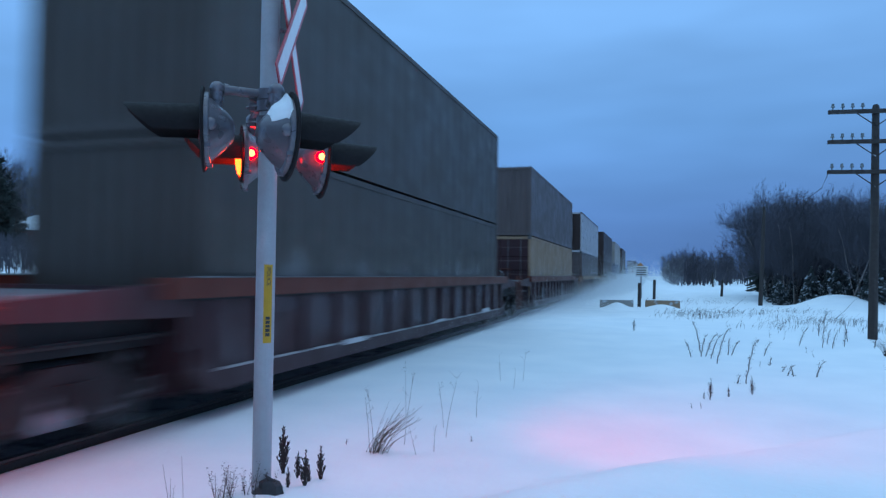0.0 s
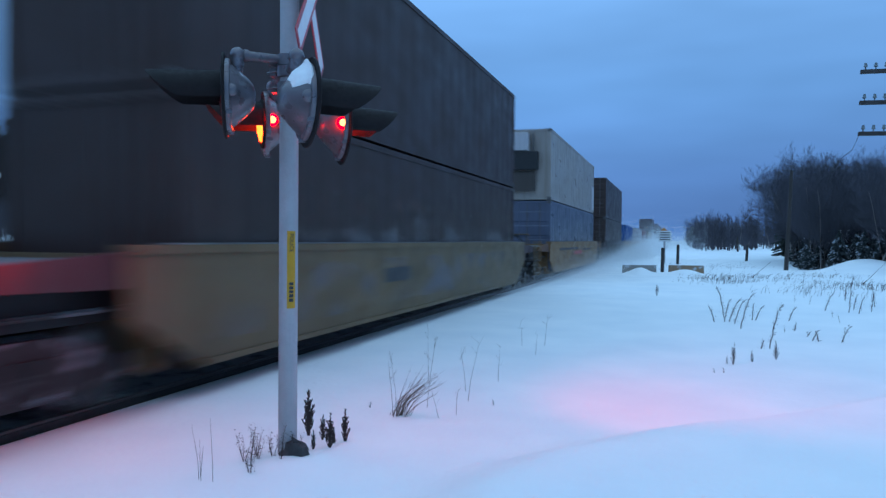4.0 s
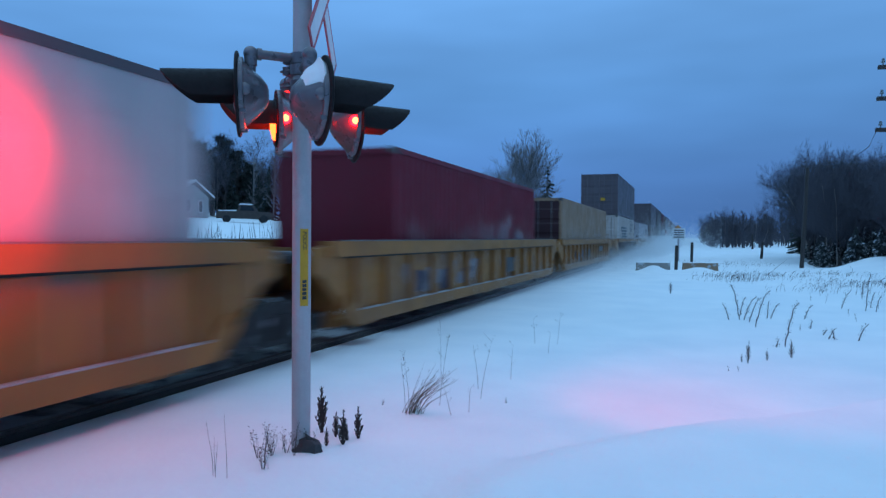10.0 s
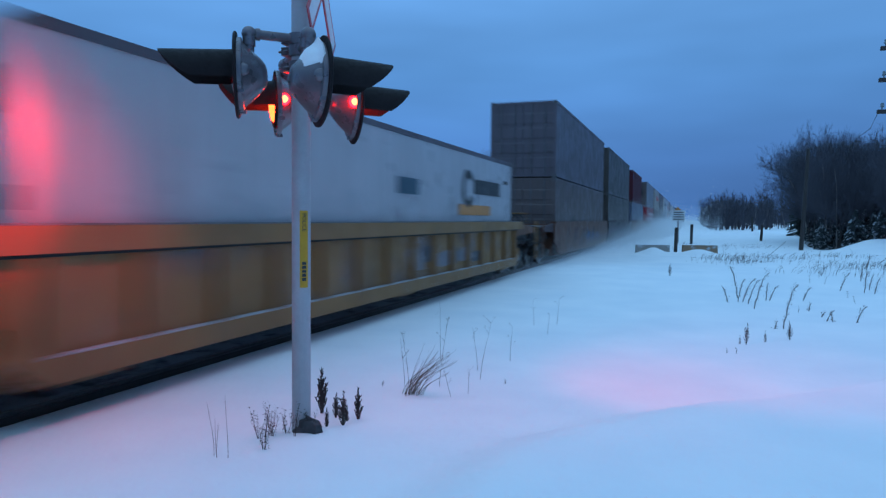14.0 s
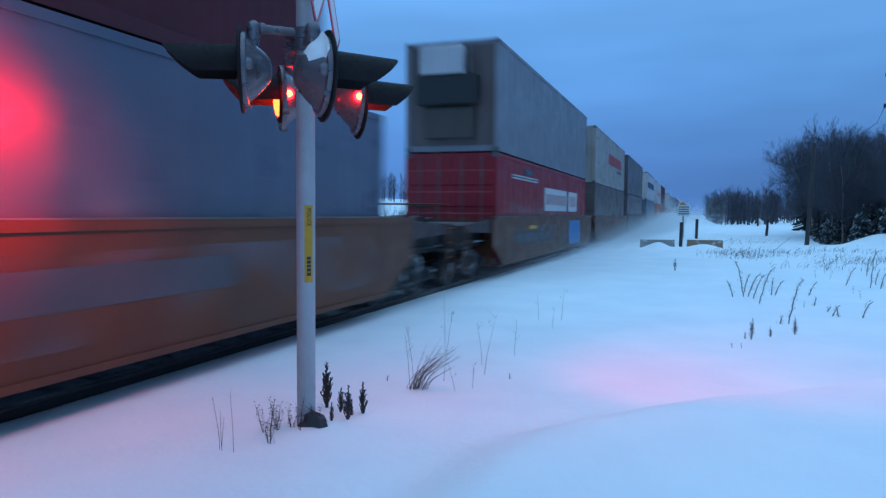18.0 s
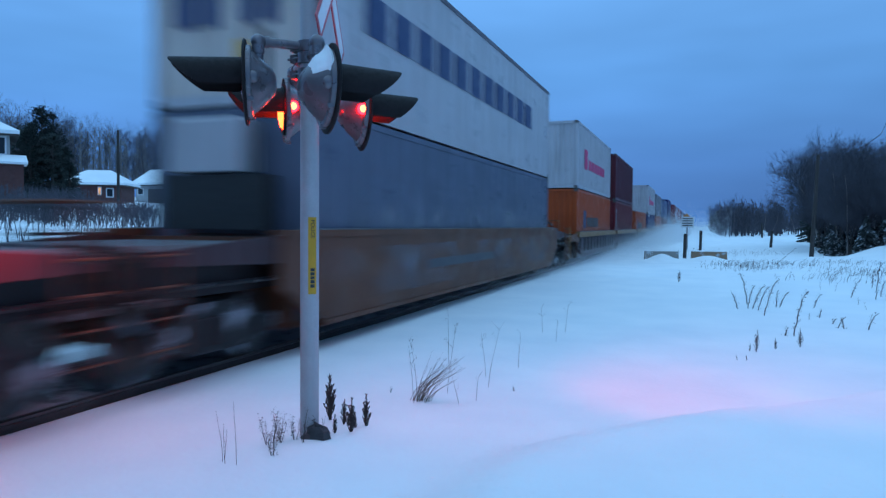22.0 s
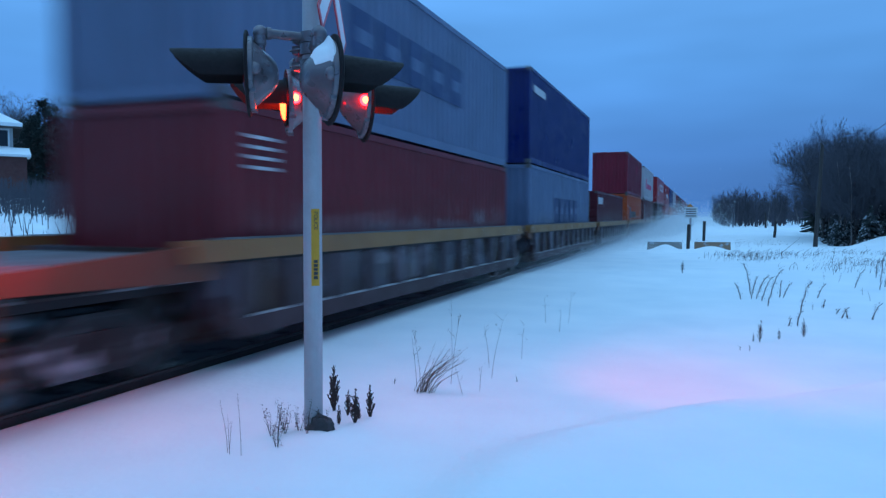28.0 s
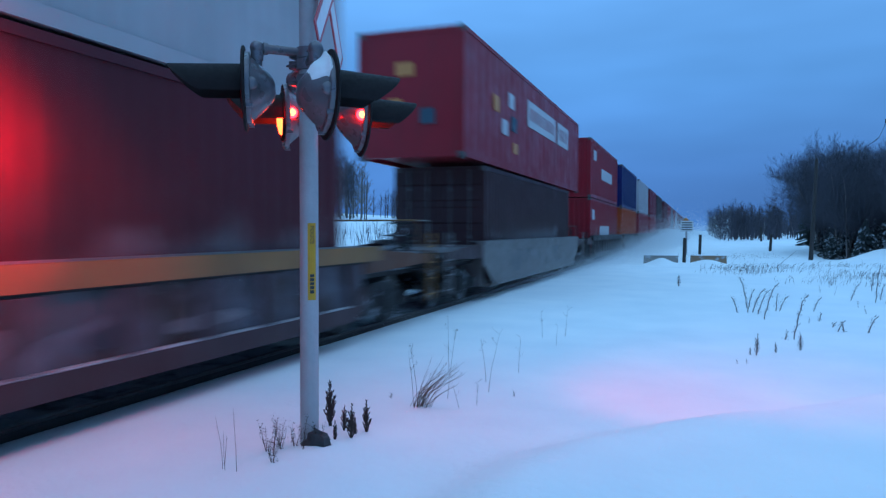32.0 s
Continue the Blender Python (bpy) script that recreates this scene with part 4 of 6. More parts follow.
unit(337.25, L53, "smooth", "brown", "brown", 3.6, 1.65, False, low=("red", L53, H96, "doors", CTR(BED - 0.1) + [("s", 1.6, 5.0, 2.66, 2.70, "w"), ("s", 1.6, 5.0, 2.705, 2.735, "k"), ("s", 1.6, 5.0, 2.74, 2.78, "w"), ("s", 3.2, 4.2, 2.84, 3.0, "t")]), up=("pale_grey", L53, H96, "cooling"), deco=[(10.3, 13.1, 0.45, 1.4, "b"), (1.5, 6.4, 0.82, 1.08, "g"), (1.5, 6.4, 1.09, 1.12, "k"), (1.5, 6.4, 0.78, 0.81, "k"), (3.2, 4.2, 1.2, 1.3, "y")])
unit(356.20, L53, "smooth", "brown", "brown", 1.65, 1.5, False, low=("grey", L53, H96, "doors"), up=("bone", L53, H96, "cooling", text_row(6.0, 13.5, U2 + 1.35, U2 + 1.95, 6, "r") + [("s", 10.9, 13.4, U2 + 1.05, U2 + 1.2, "k")]), deco=[(3.95, 4.65, 1.2, 1.3, "o"), (8.2, 9.8, 1.12, 1.26, "r")], blown=[(0.1, 4.6, 1.0, 2.75)])
unit(374.67, L53, "smooth", "brown", "sprayed", 1.5, 3.4, True, low=("slate", L53, H96, "ribbed"), up=("slate", L53, H96, "cooling"), deco=[(3.4, 4.6, 0.55, 1.1, "e"), (2.0, 3.0, 1.38, 1.46, "o"), (9.0, 10.6, 0.6, 1.0, "t")], blown=[(0.1, 4.8, 1.0, 2.5)], tags=spray(5, 0.8, 9.5, 22, "edkeldtg"))
unit(396.93, L53, "smooth", "brown", "brown", 3.4, 3.5, True, low=("bluegrey", L53, H96, "cooling"), up=("white", L53, H96, "flat",
     text_row(1.7, 13.3, U2 + 1.3, U2 + 1.95, 11, "n") + [("f", -0.9, -0.55, U2 + 1.1, U2 + 1.7, "n"), ("f", -0.45, -0.15, U2 + 1.1, U2 + 1.7, "n"), ("f", 0.2, 0.45, U2 + 1.1, U2 + 1.7, "n"), ("f", 0.55, 0.8, U2 + 1.1, U2 + 1.7, "n"), ("f", 0.15, 0.4, U2 + 0.5, U2 + 0.85, "y"), ("f", 0.55, 0.65, U2 + 0.3, U2 + 1.0, "k")]), deco=[(4.0, 8.5, 0.85, 1.02, "g")])
S40 = dict(well=L40, style="ribbed", chord="ochre", web="frosted")
unit(417.34, fore=3.5, aft=1.3, rear_truck=False, low=("orange", L40, H96, "ribbed", ORL(BED)), up=("white", L40, H96, "ribbed", MAG(U2)), **S40)
unit(432.11, fore=1.3, aft=1.7, rear_truck=False, low=("oxide", L40, H96, "ribbed", [("s", 0.35, 0.85, 0.95 + k * 0.38, 1.22 + k * 0.38, "l") for k in range(5)]), up=("maroon", L40, H96, "ribbed"), **S40, tags=spray(21, 1.0, 10.0, 12, "lgdl"))
unit(447.28, fore=1.7, aft=1.65, rear_truck=False, low=("orange", L40, H86, "ribbed", ORL(BED - 0.1)), **S40, tags=spray(22, 1.0, 10.5, 14, "lgld"))
unit(462.15, fore=1.65, aft=1.65, rear_truck=False, low=("navy", L40, H86, "doors", [("s", 0.65, 2.4, 2.62, 2.86, "w")]), up=("white", L40, H96, "ribbed", MAG(U2S)), **S40)
unit(477.21, fore=1.65, aft=3.8, rear_truck=True, low=("orange", L40, H86, "doors"), up=("pale_grey", L40, H86, "ribbed"), **S40)
unit(496.46, fore=3.8, aft=1.4, rear_truck=False, low=("oxide", L40, H86, "ribbed", [("s", 0.4, 1.0, 2.2 + k * 0.12, 2.24 + k * 0.12, "w") for k in range(4)]), up=("steel_blue", L40, H86, "ribbed", blobs(2.9, 8.3, U2S + 1.0, U2S + 1.8)), **S40, tags=spray(23, 3.0, 9.5, 9, "lgd"))
unit(511.04, fore=1.4, aft=1.45, rear_truck=False, low=("steel_blue", L40, H96, "ribbed", blobs(3.8, 8.9, BED + 1.08, BED + 1.95)), up=("navy", L40, H96, "ribbed", [("s", 0.5, 2.15, U2 + 2.2, U2 + 2.42, "w")]), **S40)
unit(525.81, fore=1.45, aft=1.55, rear_truck=False, low=("maroon", L40, H86, "doors", [("s", 0.4, 2.0, 2.3, 2.65, "w")]), **S40, tags=spray(24, 0.5, 11.0, 16, "lldg"))
unit(540.69, fore=1.55, aft=1.6, rear_truck=False, low=("orange", L40, H96, "ribbed", ORL(BED)), up=("crimson", L40, H96, "ribbed", [("s", 7.0, 7.3, U2 + 1.7, U2 + 2.3, "p")]), **S40, tags=spray(25, 1.0, 9.0, 10, "lgd"))
unit(555.75, fore=1.6, aft=3.8, rear_truck=True, low=("maroon", L40, H96, "doors", [("s", 0.3, 0.75, 1.0 + k * 0.27, 1.15 + k * 0.27, "w") for k in range(7)]), up=("white", L40, H96, "doors", MAG(U2) + [("f", 0.5, 0.9, U2 + 0.4, U2 + 0.75, "y")]), **S40, tags=spray(26, 0.5, 10.0, 14, "lgdl"))
unit(575.09, L40, "smooth", "silver", "silver", 3.8, 3.2, True, low=("umber", L40, H96, "doors"), up=("red", L53, H96, "flat", CTR(U2) + [("s", 2.4, 2.9, U2 + 1.4, U2 + 1.8, "o"), ("s", 3.2, 3.8, U2 + 0.9, U2 + 1.3, "w"), ("s", 3.9, 4.5, U2 + 1.7, U2 + 2.1, "w"), ("s", 4.2, 4.8, U2 + 1.1, U2 + 1.5, "t"), ("s", 4.4, 4.9, U2 + 0.5, U2 + 0.8, "o"),
     ("f", -0.35, 0.1, U2 + 1.85, U2 + 2.15, "o"), ("f", 0.25, 0.6, U2 + 0.75, U2 + 1.1, "t"), ("f", -0.5, -0.2, U2 + 1.0, U2 + 1.35, "o")]))
unit(593.17, L40, "ribbed", "black", "black", 3.2, 1.5, False, low=("red", L40, H96, "ribbed", [("s", 0.6, 1.4, 2.2, 2.7, "w"), ("s", 3.5, 7.5, 0.8, 1.9, "w")]), up=("red", L40, H96, "ribbed", [("s", 1.0, 2.0, U2 + 1.9, U2 + 2.4, "w"), ("s", 4.0, 8.8, U2 + 1.1, U2 + 1.7, "w")]))

# the rest of the train, far up the line
FAR = [("orange", "navy"), ("red", "white"), ("red", "crimson"), ("maroon", "charcoal"), ("oxide", "maroon"), ("red", "red"), ("navy", "pale_grey"), ("orange", "red"), ("maroon", "white"),
       ("oxide", "crimson"), ("red", "umber"), ("slate", "red"), ("crimson", "maroon"), ("orange", "slate"), ("navy", "red"), ("maroon", "oxide"), ("red", "charcoal"), ("oxide", "navy")]
y_far = 608.14
for k, (lo_p, up_p) in enumerate(FAR):
    last = k % 5 == 3
    unit(y_far, L40, "ribbed", "ochre" if k > 4 else "black", "frosted", 1.55 if (k % 5 != 4) else 3.8, 3.8 if last else 1.55, last, low=(lo_p, L40, H96), up=(up_p, L40, H96), detail=False)
    y_far += L40 + (7.39 if last else 3.01)


# ---- the crossing signal ----
MX, MY = -2.78, 4.69
signal = thing("crossing_signal", "galvanised crossing signal mast with four black-hooded red flashers in snow", "crossing signal", pose(MX, MY, 0.0))
part("mast", Shape().tube([(0, 0, -0.4), (0, 0, 4.6)], 0.0705, 28), GALV, signal, smooth=True)
b = Shape()
for i in range(7):
    for k in range(12):
        e, q = math.pi * (i / 6 - 0.5), 2 * math.pi * k / 12
        r = 0.098 * (1 + 0.6 * noise.noise((math.cos(q) * 1.3, math.sin(q) * 1.3, e + 4)))
        b.v.append((0.075 + 1.1 * r * math.cos(e) * math.cos(q), -0.05 + r * math.cos(e) * math.sin(q), 0.05 + 0.9 * r * math.sin(e)))
b.f = [(12 * i + k, 12 * i + (k + 1) % 12, 12 * i + 12 + (k + 1) % 12, 12 * i + 12 + k) for i in range(6) for k in range(12)]
part("footing", b, STONE, signal, "dark lump of footing half buried in snow", smooth=True)


def aim(at, way, tilt=0.0):
    """The pose of a lamp head at a place, its +z axis along way."""
    w = Vector((way[0], way[1], tilt)).normalized()
    return Matrix.Translation(at) @ w.to_track_quat("Z", "Y").to_matrix().to_4x4()


def hood_shape(m, r=0.182, n=36, length=0.53):
    """An upper half tube with a slanted cut: longest at the top."""
    inv = m.to_3x3().inverted() @ Vector((0, 0, 1))
    base = math.atan2(inv.y, inv.x)
    s = Shape()
    outer, inner = [], []
    for ring, rr in ((outer, r), (inner, r - 0.008)):
        for i in range(n + 1):
            a = -math.radians(102) + math.radians(204) * i / n
            keep = min(1.0, max(0.0, (math.cos(a) + 0.60) / 1.45))
            ln = 0.03 + (length - 0.03) * keep ** 0.42
            c, d = math.cos(base + a), math.sin(base + a)
            ring += [(rr * c, rr * d, 0.0), (rr * 0.96 * c, rr * 0.96 * d, ln)]
    k = 2 * (n + 1)
    fs = [(2 * i, 2 * i + 2, 2 * i + 3, 2 * i + 1) for i in range(n)]
    fs += [(k + 2 * i + 1, k + 2 * i + 3, k + 2 * i + 2, k + 2 * i) for i in range(n)]
    fs += [(2 * i + 1, 2 * i + 3, k + 2 * i + 3, k + 2 * i + 1) for i in range(n)]
    fs += [(0, 1, k + 1, k), (2 * n + 1, 2 * n, k + 2 * n, k + 2 * n + 1)]
    return s.add(outer + inner, fs)


def light_head(at, way, lit, peep_side, reach=0.53, back=0.31):
    m = aim((at[0] - MX, at[1] - MY, at[2]), way, -0.03)
    ident = Matrix.Identity(4)
    s = Shape().lathe([(0.0, -0.212), (0.04, -0.210), (0.08, -0.198), (0.12, -0.168), (0.178, -0.105), (0.222, -0.052), (0.230, -0.042), (0.262, -0.038), (0.268, -0.03), (0.268, 0.0)], ident, 28)
    head = part("light_head", s, ALU, signal, "grey cast flasher housing", smooth=True, at=m)
    part("background", Shape().lathe([(0.0, -0.006), (back - 0.01, -0.006), (back, 0.0), (back, 0.012), (back - 0.01, 0.018), (0.172, 0.018), (0.172, 0.006), (0.0, 0.006)], ident, 40), FLATBLACK, head, "black round backing plate", smooth=True)
    part("hood", hood_shape(m, min(0.182, back - 0.012), length=reach), FLATBLACK, head, "long black visor", smooth=True)
    part("lens", Shape().lathe([(0.0, 0.05), (0.08, 0.045), (0.14, 0.03), (0.155, 0.0085)], ident, 28), LENS_ON if lit else LENS_OFF, head, "glowing red lens" if lit else "dark red lens", smooth=True)
    # side indicator and latches on the housing, on the side that turns to the road
    iv = m.to_3x3().inverted()
    side = (iv @ Vector((peep_side[0], peep_side[1], 0.0))).normalized()
    side.z = 0
    side.normalize()
    p0 = side * 0.232 + Vector((0, 0, -0.05))
    # when lit, the wide red lens imitates bloom round a small hot core
    part("peep_light", Shape().lathe([(0.0, 0.022), (0.026, 0.02), (0.042, 0.010), (0.046, 0.0)], Matrix.Translation(p0) @ side.to_track_quat("Z", "Y").to_matrix().to_4x4(), 14), PEEP_ON if lit else ALU, head, "lit side indicator, drawn wide for its red bloom" if lit else "", smooth=True)
    if lit:
        pb = p0 + side * 0.021
        part("indicator_bulb", Shape().lathe([(0.0, 0.013), (0.018, 0.011), (0.030, 0.0)], Matrix.Translation(pb) @ side.to_track_quat("Z", "Y").to_matrix().to_4x4(), 12), CORE_ON, head, "hot core of the lit side indicator", smooth=True)
    down = (iv @ Vector((0, 0, -1))).normalized()
    for ang in (0, 55, -55):
        q = Matrix.Rotation(radians(ang), 4, "Z") @ down
        p1 = q * 0.262 + Vector((0, 0, -0.018))
        part("latch", Shape().chamfered(p1.x - 0.015, p1.y - 0.015, -0.052, p1.x + 0.015, p1.y + 0.015, -0.007, 0.004), ALU, head)
    return m


HEADS = [((-3.12, 4.38, 2.685), (-0.85, -0.53), False, (0.55, -0.83), 0.53), ((-3.27, 5.10, 2.60), (-0.788, -0.615), True, (0.50, -0.866), 0.44, 0.20),
         ((-2.42, 4.33, 2.59), (0.73, 0.683), False, (0.5, -0.86), 0.50), ((-2.65, 5.32, 2.58), (0.775, 0.63), True, (0.45, -0.89), 0.45)]
head_m = [light_head(*h) for h in HEADS]

# pipe arms that carry the heads
def ball(s, p, r):
    return s.lathe([(r * math.sin(math.pi * k / 8), -r * math.cos(math.pi * k / 8)) for k in range(9)], Matrix.Translation(p), 14)


for i, (h, z) in enumerate(zip(HEADS, (2.99, 2.92, 2.90, 2.86))):
    x, y = h[0][0] - MX - h[1][0] * 0.08, h[0][1] - MY - h[1][1] * 0.08
    a = Shape().tube([(0, 0, z), (x, y, z)], 0.034, 14)
    ball(a, (x, y, z), 0.054)
    a.tube([(x * 0.80, y * 0.80, z), (x * 0.88, y * 0.88, z)], 0.044, 14)
    a.tube([(x, y, z - 0.02), (x, y, z - 0.09)], 0.046, 14)
    a.tube([(x, y, z - 0.05), (x, y, h[0][2] + 0.15)], 0.038, 14)
    part("arm", a, ALU, signal, "grey pipe arm with elbow", smooth=True)
for z in (2.985, 2.90, 2.78):
    s = Shape().lathe([(0.072, -0.045), (0.092, -0.04), (0.092, 0.04), (0.072, 0.045)], Matrix.Translation((0, 0, z)), 20)
    s.box(-0.14, -0.05, z - 0.03, -0.085, 0.05, z + 0.03).tube([(-0.17, -0.03, z), (0.12, -0.1, z)], 0.01, 6)
    part("clamp", s, ALU, signal, smooth=True)
cap = Shape()
mm = head_m[2]
up_l = mm.to_3x3().inverted() @ Vector((0, 0, 1))
to_eye = mm.to_3x3().inverted() @ Vector((0.5, -0.86, 0))
ang = math.atan2(up_l.y + 0.45 * to_eye.y, up_l.x + 0.45 * to_eye.x)
rows = []
NA, NB = 16, 8
for i in range(NA + 1):
    for j in range(NB + 1):
        u, w = i / NA, j / NB
        a = ang + radians(-46 + 92 * u)
        hh = -0.155 + 0.135 * w + 0.015 * noise.noise((u * 5, 0.3, 1.0)) * (1 - w)
        base = float(np.interp(hh, (-0.17, -0.105, -0.052, -0.042, -0.03, 0.0), (0.118, 0.178, 0.222, 0.25, 0.268, 0.27)))
        edge = max(0.0, math.sin(math.pi * u)) ** 0.45 * min(1.0, w * 3.5) ** 0.6 * min(1.0, (1.02 - w) * 5) ** 0.5
        rr = base - 0.012 + (0.046 + 0.016 * noise.noise((u * 4, w * 3, 7.0))) * edge
        rows.append((rr * math.cos(a), rr * math.sin(a), hh))
cap.add(rows, [((NB + 1) * i + j, (NB + 1) * (i + 1) + j, (NB + 1) * (i + 1) + j + 1, (NB + 1) * i + j + 1) for i in range(NA) for j in range(NB)])
part("snow_cap", cap, SNOW, signal, "lump of snow on the housing", smooth=True, at=mm)

# crossbuck boards
cb_n = Vector((0.955, 0.295, 0)).normalized()
cb_h = Vector((-0.295, 0.955, 0)).normalized()
for sg in (-1, 1):
    d = (cb_h * sg + Vector((0, 0, 1))).normalized()
    e = cb_n.cross(d)
    org = Vector((0.12, 0.11, 3.5)) + cb_n * (0.008 * sg)
    def plate(hl, hw, f0, f1):
        s = Shape()
        vs = [org + d * a * hl + e * c * hw + cb_n * f for f in (f0, f1) for a, c in ((-1, -1), (1, -1), (1, 1), (-1, 1))]
        return s.add(vs, [(3, 2, 1, 0), (4, 5, 6, 7), (0, 1, 5, 4), (1, 2, 6, 5), (2, 3, 7, 6), (3, 0, 4, 7)])
    blade = part("crossbuck_board", plate(0.68, 0.105, -0.004, 0.004), SIGN_RED, signal, "red-bordered white board of the crossing sign")
    part("white_face", plate(0.64, 0.068, 0.0042, 0.006), SIGN_WHITE, blade)
    part("white_face", plate(0.64, 0.068, -0.006, -0.0042), SIGN_WHITE, blade)
part("sign_bracket", Shape().tube([(0, 0, 3.5), (0.12, 0.11, 3.5)], 0.02, 8).tube([(0, 0, 3.72), (0.1, 0.1, 3.72)], 0.012, 8), ALU, signal)

# yellow notice strip on the mast, with a line of writing running downwards
way = Vector((-MX * 0.62 + 0.9, -MY * 0.62 + 0.55, 0)).normalized()
az = math.atan2(way.y, way.x)
s = Shape()
for i in range(5):
    a = az - radians(26) + radians(52) * i / 4
    s.v += [(0.0722 * math.cos(a), 0.0722 * math.sin(a), z) for z in (1.13, 1.71)]
s.f = [(2 * i, 2 * i + 2, 2 * i + 3, 2 * i + 1) for i in range(4)]
strip = part("notice_strip", s, M_YEL, signal, "yellow emergency notice strip")
cu = bpy.data.curves.new("notice_text", "FONT")
cu.body, cu.size, cu.extrude, cu.align_x, cu.align_y = "POLICE", 0.042, 0.0006, "LEFT", "CENTER"
tx = new("notice_text", cu)
deps = bpy.context.evaluated_depsgraph_get()
td = bpy.data.meshes.new_from_object(tx.evaluated_get(deps))
bpy.data.objects.remove(tx)
td.materials.clear()
td.materials.append(M_BLACK)
out = Matrix((Vector((0, 0, -1)), Vector((-math.sin(az), math.cos(az), 0)) * 1.0, Vector((0, 0, -1)).cross(Vector((-math.sin(az), math.cos(az), 0))))).transposed().to_4x4()
part("notice_text", td, M_BLACK, strip, at=Matrix.Translation((0.0732 * way.x, 0.0732 * way.y, 1.69)) @ out)
for z0, z1 in ((1.18, 1.205), (1.212, 1.237), (1.244, 1.265), (1.272, 1.296), (1.303, 1.325)):
    q = Matrix.Rotation(az, 4, "Z")
    sh = Shape().box(0.0725, -0.016, z0, 0.0735, 0.016, z1)
    part("notice_bar", Shape().add([q @ Vector(v) for v in sh.v], sh.f), M_BLACK, strip)

# the light of the two lit lamps: a narrow beam and the wide scatter of each lens
for k, power, size, out, goal in ((1, 600.0, 98, 0.5, (-4.88, 2.4, 1.95)), (1, 56.0, 165, 0.5, (-4.88, 3.2, 0.8)),
                                  (3, 380.0, 80, 0.5, (2.4, 9.9, 0.0)), (3, 48.0, 160, 0.5, (-1.5, 7.0, 0.0))):
    li = bpy.data.lights.new("flasher_light", "SPOT")
    li.energy, li.color, li.spot_size, li.spot_blend, li.shadow_soft_size = power, (1.0, 0.004, 0.020), radians(size), 1.0, 0.15
    lo = new("flasher_light", li)
    h = HEADS[k]
    w = Vector((h[1][0], h[1][1], 0)).normalized()
    lo.matrix_world = look(Vector(h[0]) + w * out + Vector((0, 0, -0.05)), goal)


# ---- poles and lineside things ----
def insulator_mesh():
    return Shape().lathe([(0.0, 0.13), (0.03, 0.125), (0.042, 0.09), (0.034, 0.07), (0.05, 0.05), (0.05, 0.015), (0.02, 0.01), (0.014, -0.06)], Matrix.Identity(4), 10).mesh("insulator", GLASS_INS, True)


INS = insulator_mesh()


def line_pole(x, y, height, arms, lean, label, r=0.13):
    z = hill(x, y)
    p = thing("telegraph_pole", label, "utility pole", pose(x, y, z, *lean), group="telegraph poles beside the track")
    part("pole", Shape().tube([(0, 0, -0.5), (0.01, 0, height * 0.5), (0, 0, height - 0.06), (0, 0, height)], [r, r * 0.86, r * 0.72, r * 0.45], 12), TIMBER, p, smooth=True)
    for za in arms:
        a = part("crossarm", Shape().chamfered(-1.22, -0.16, za - 0.055, 1.22, -0.06, za + 0.055, 0.012), TIMBER, p, "weathered timber crossarm")
        for sx in (-1, 1):
            part("brace", Shape().tube([(sx * 0.5, -0.08, za - 0.04), (0, -0.09, za - 0.42)], 0.016, 6), IRON, a)
        for xi in (-1.1, -0.85, -0.6, -0.35, 0.35, 0.6, 0.85, 1.1):
            part("insulator", INS, GLASS_INS, a, at=pose(xi, -0.11, za + 0.11))
    return p


tp = line_pole(5.85, 22.2, 6.55, (6.35, 5.5, 4.65), (0, 1.2, 0), "dark old telegraph pole with three crossarms and glass insulators")
part("loose_wire", Shape().tube([(-1.2, -0.11, 4.6), (-1.35, -0.1, 4.2), (-1.7, -0.1, 3.9), (-1.9, 0.0, 3.3)], 0.008, 4), IRON, tp, "broken wire hanging down")
line_pole(5.7, 42.3, 5.45, (), (0, 2.2, 0), "bare dark pole without crossarms leaning slightly in snow", 0.12)
line_pole(6.0, 78.0, 1.5, (), (0, -1.5, 0), "short dark pole stub far along the treeline", 0.11)
line_pole(5.6, 64.0, 1.4, (), (0, 3.0, 0), "short broken pole before the trees", 0.12)
line_pole(-42.2, 42.7, 5.8, (), (0, 0.5, 0), "thin utility pole beside the snow-roofed houses", 0.12)


def barrier(x0, x1, y, h, turn, label, stone):
    b = thing("concrete_barrier", label, "barrier", pose((x0 + x1) / 2, y, hill((x0 + x1) / 2, y) - 0.12, 0, 0, turn), group="barriers by the track")
    w = (x1 - x0) / 2
    part("block", Shape().slab([(-0.28, 0.0), (0.28, 0.0), (0.2, 0.16), (0.12, h), (-0.12, h), (-0.2, 0.16)], 0, -w, w), stone, b)
    part("top_snow", Shape().slab([(-0.13, h + 0.003), (0.13, h + 0.003), (0.08, h + 0.05), (-0.08, h + 0.05)], 0, -w + 0.03, w - 0.03), SNOW, b, "snow lying on top")


barrier(-2.6, -0.95, 37.4, 0.46, 10, "low grey concrete block half buried in drifted snow", CONCRETE)
barrier(-0.35, 1.35, 38.4, 0.48, 10, "low tan concrete block capped with snow", BLOCK_TAN)
for x, y, h, r in ((-0.66, 37.9, 1.25, 0.085), (0.1, 46.0, 1.35, 0.085)):
    p = thing("timber_post", "dark timber post standing in snow beside the concrete blocks", "post", pose(x, y, hill(x, y), 0, 1, 0))
    part("post", Shape().chamfered(-r, -r, -0.3, r, r, h, 0.03), TIMBER, p)
sg = thing("milepost_sign", "small white lineside notice board on a thin post", "sign", pose(-0.75, 52.0, hill(-0.75, 52)))
part("post", Shape().tube([(0, 0, -0.3), (0, 0, 2.1)], 0.04, 8), GALV, sg)
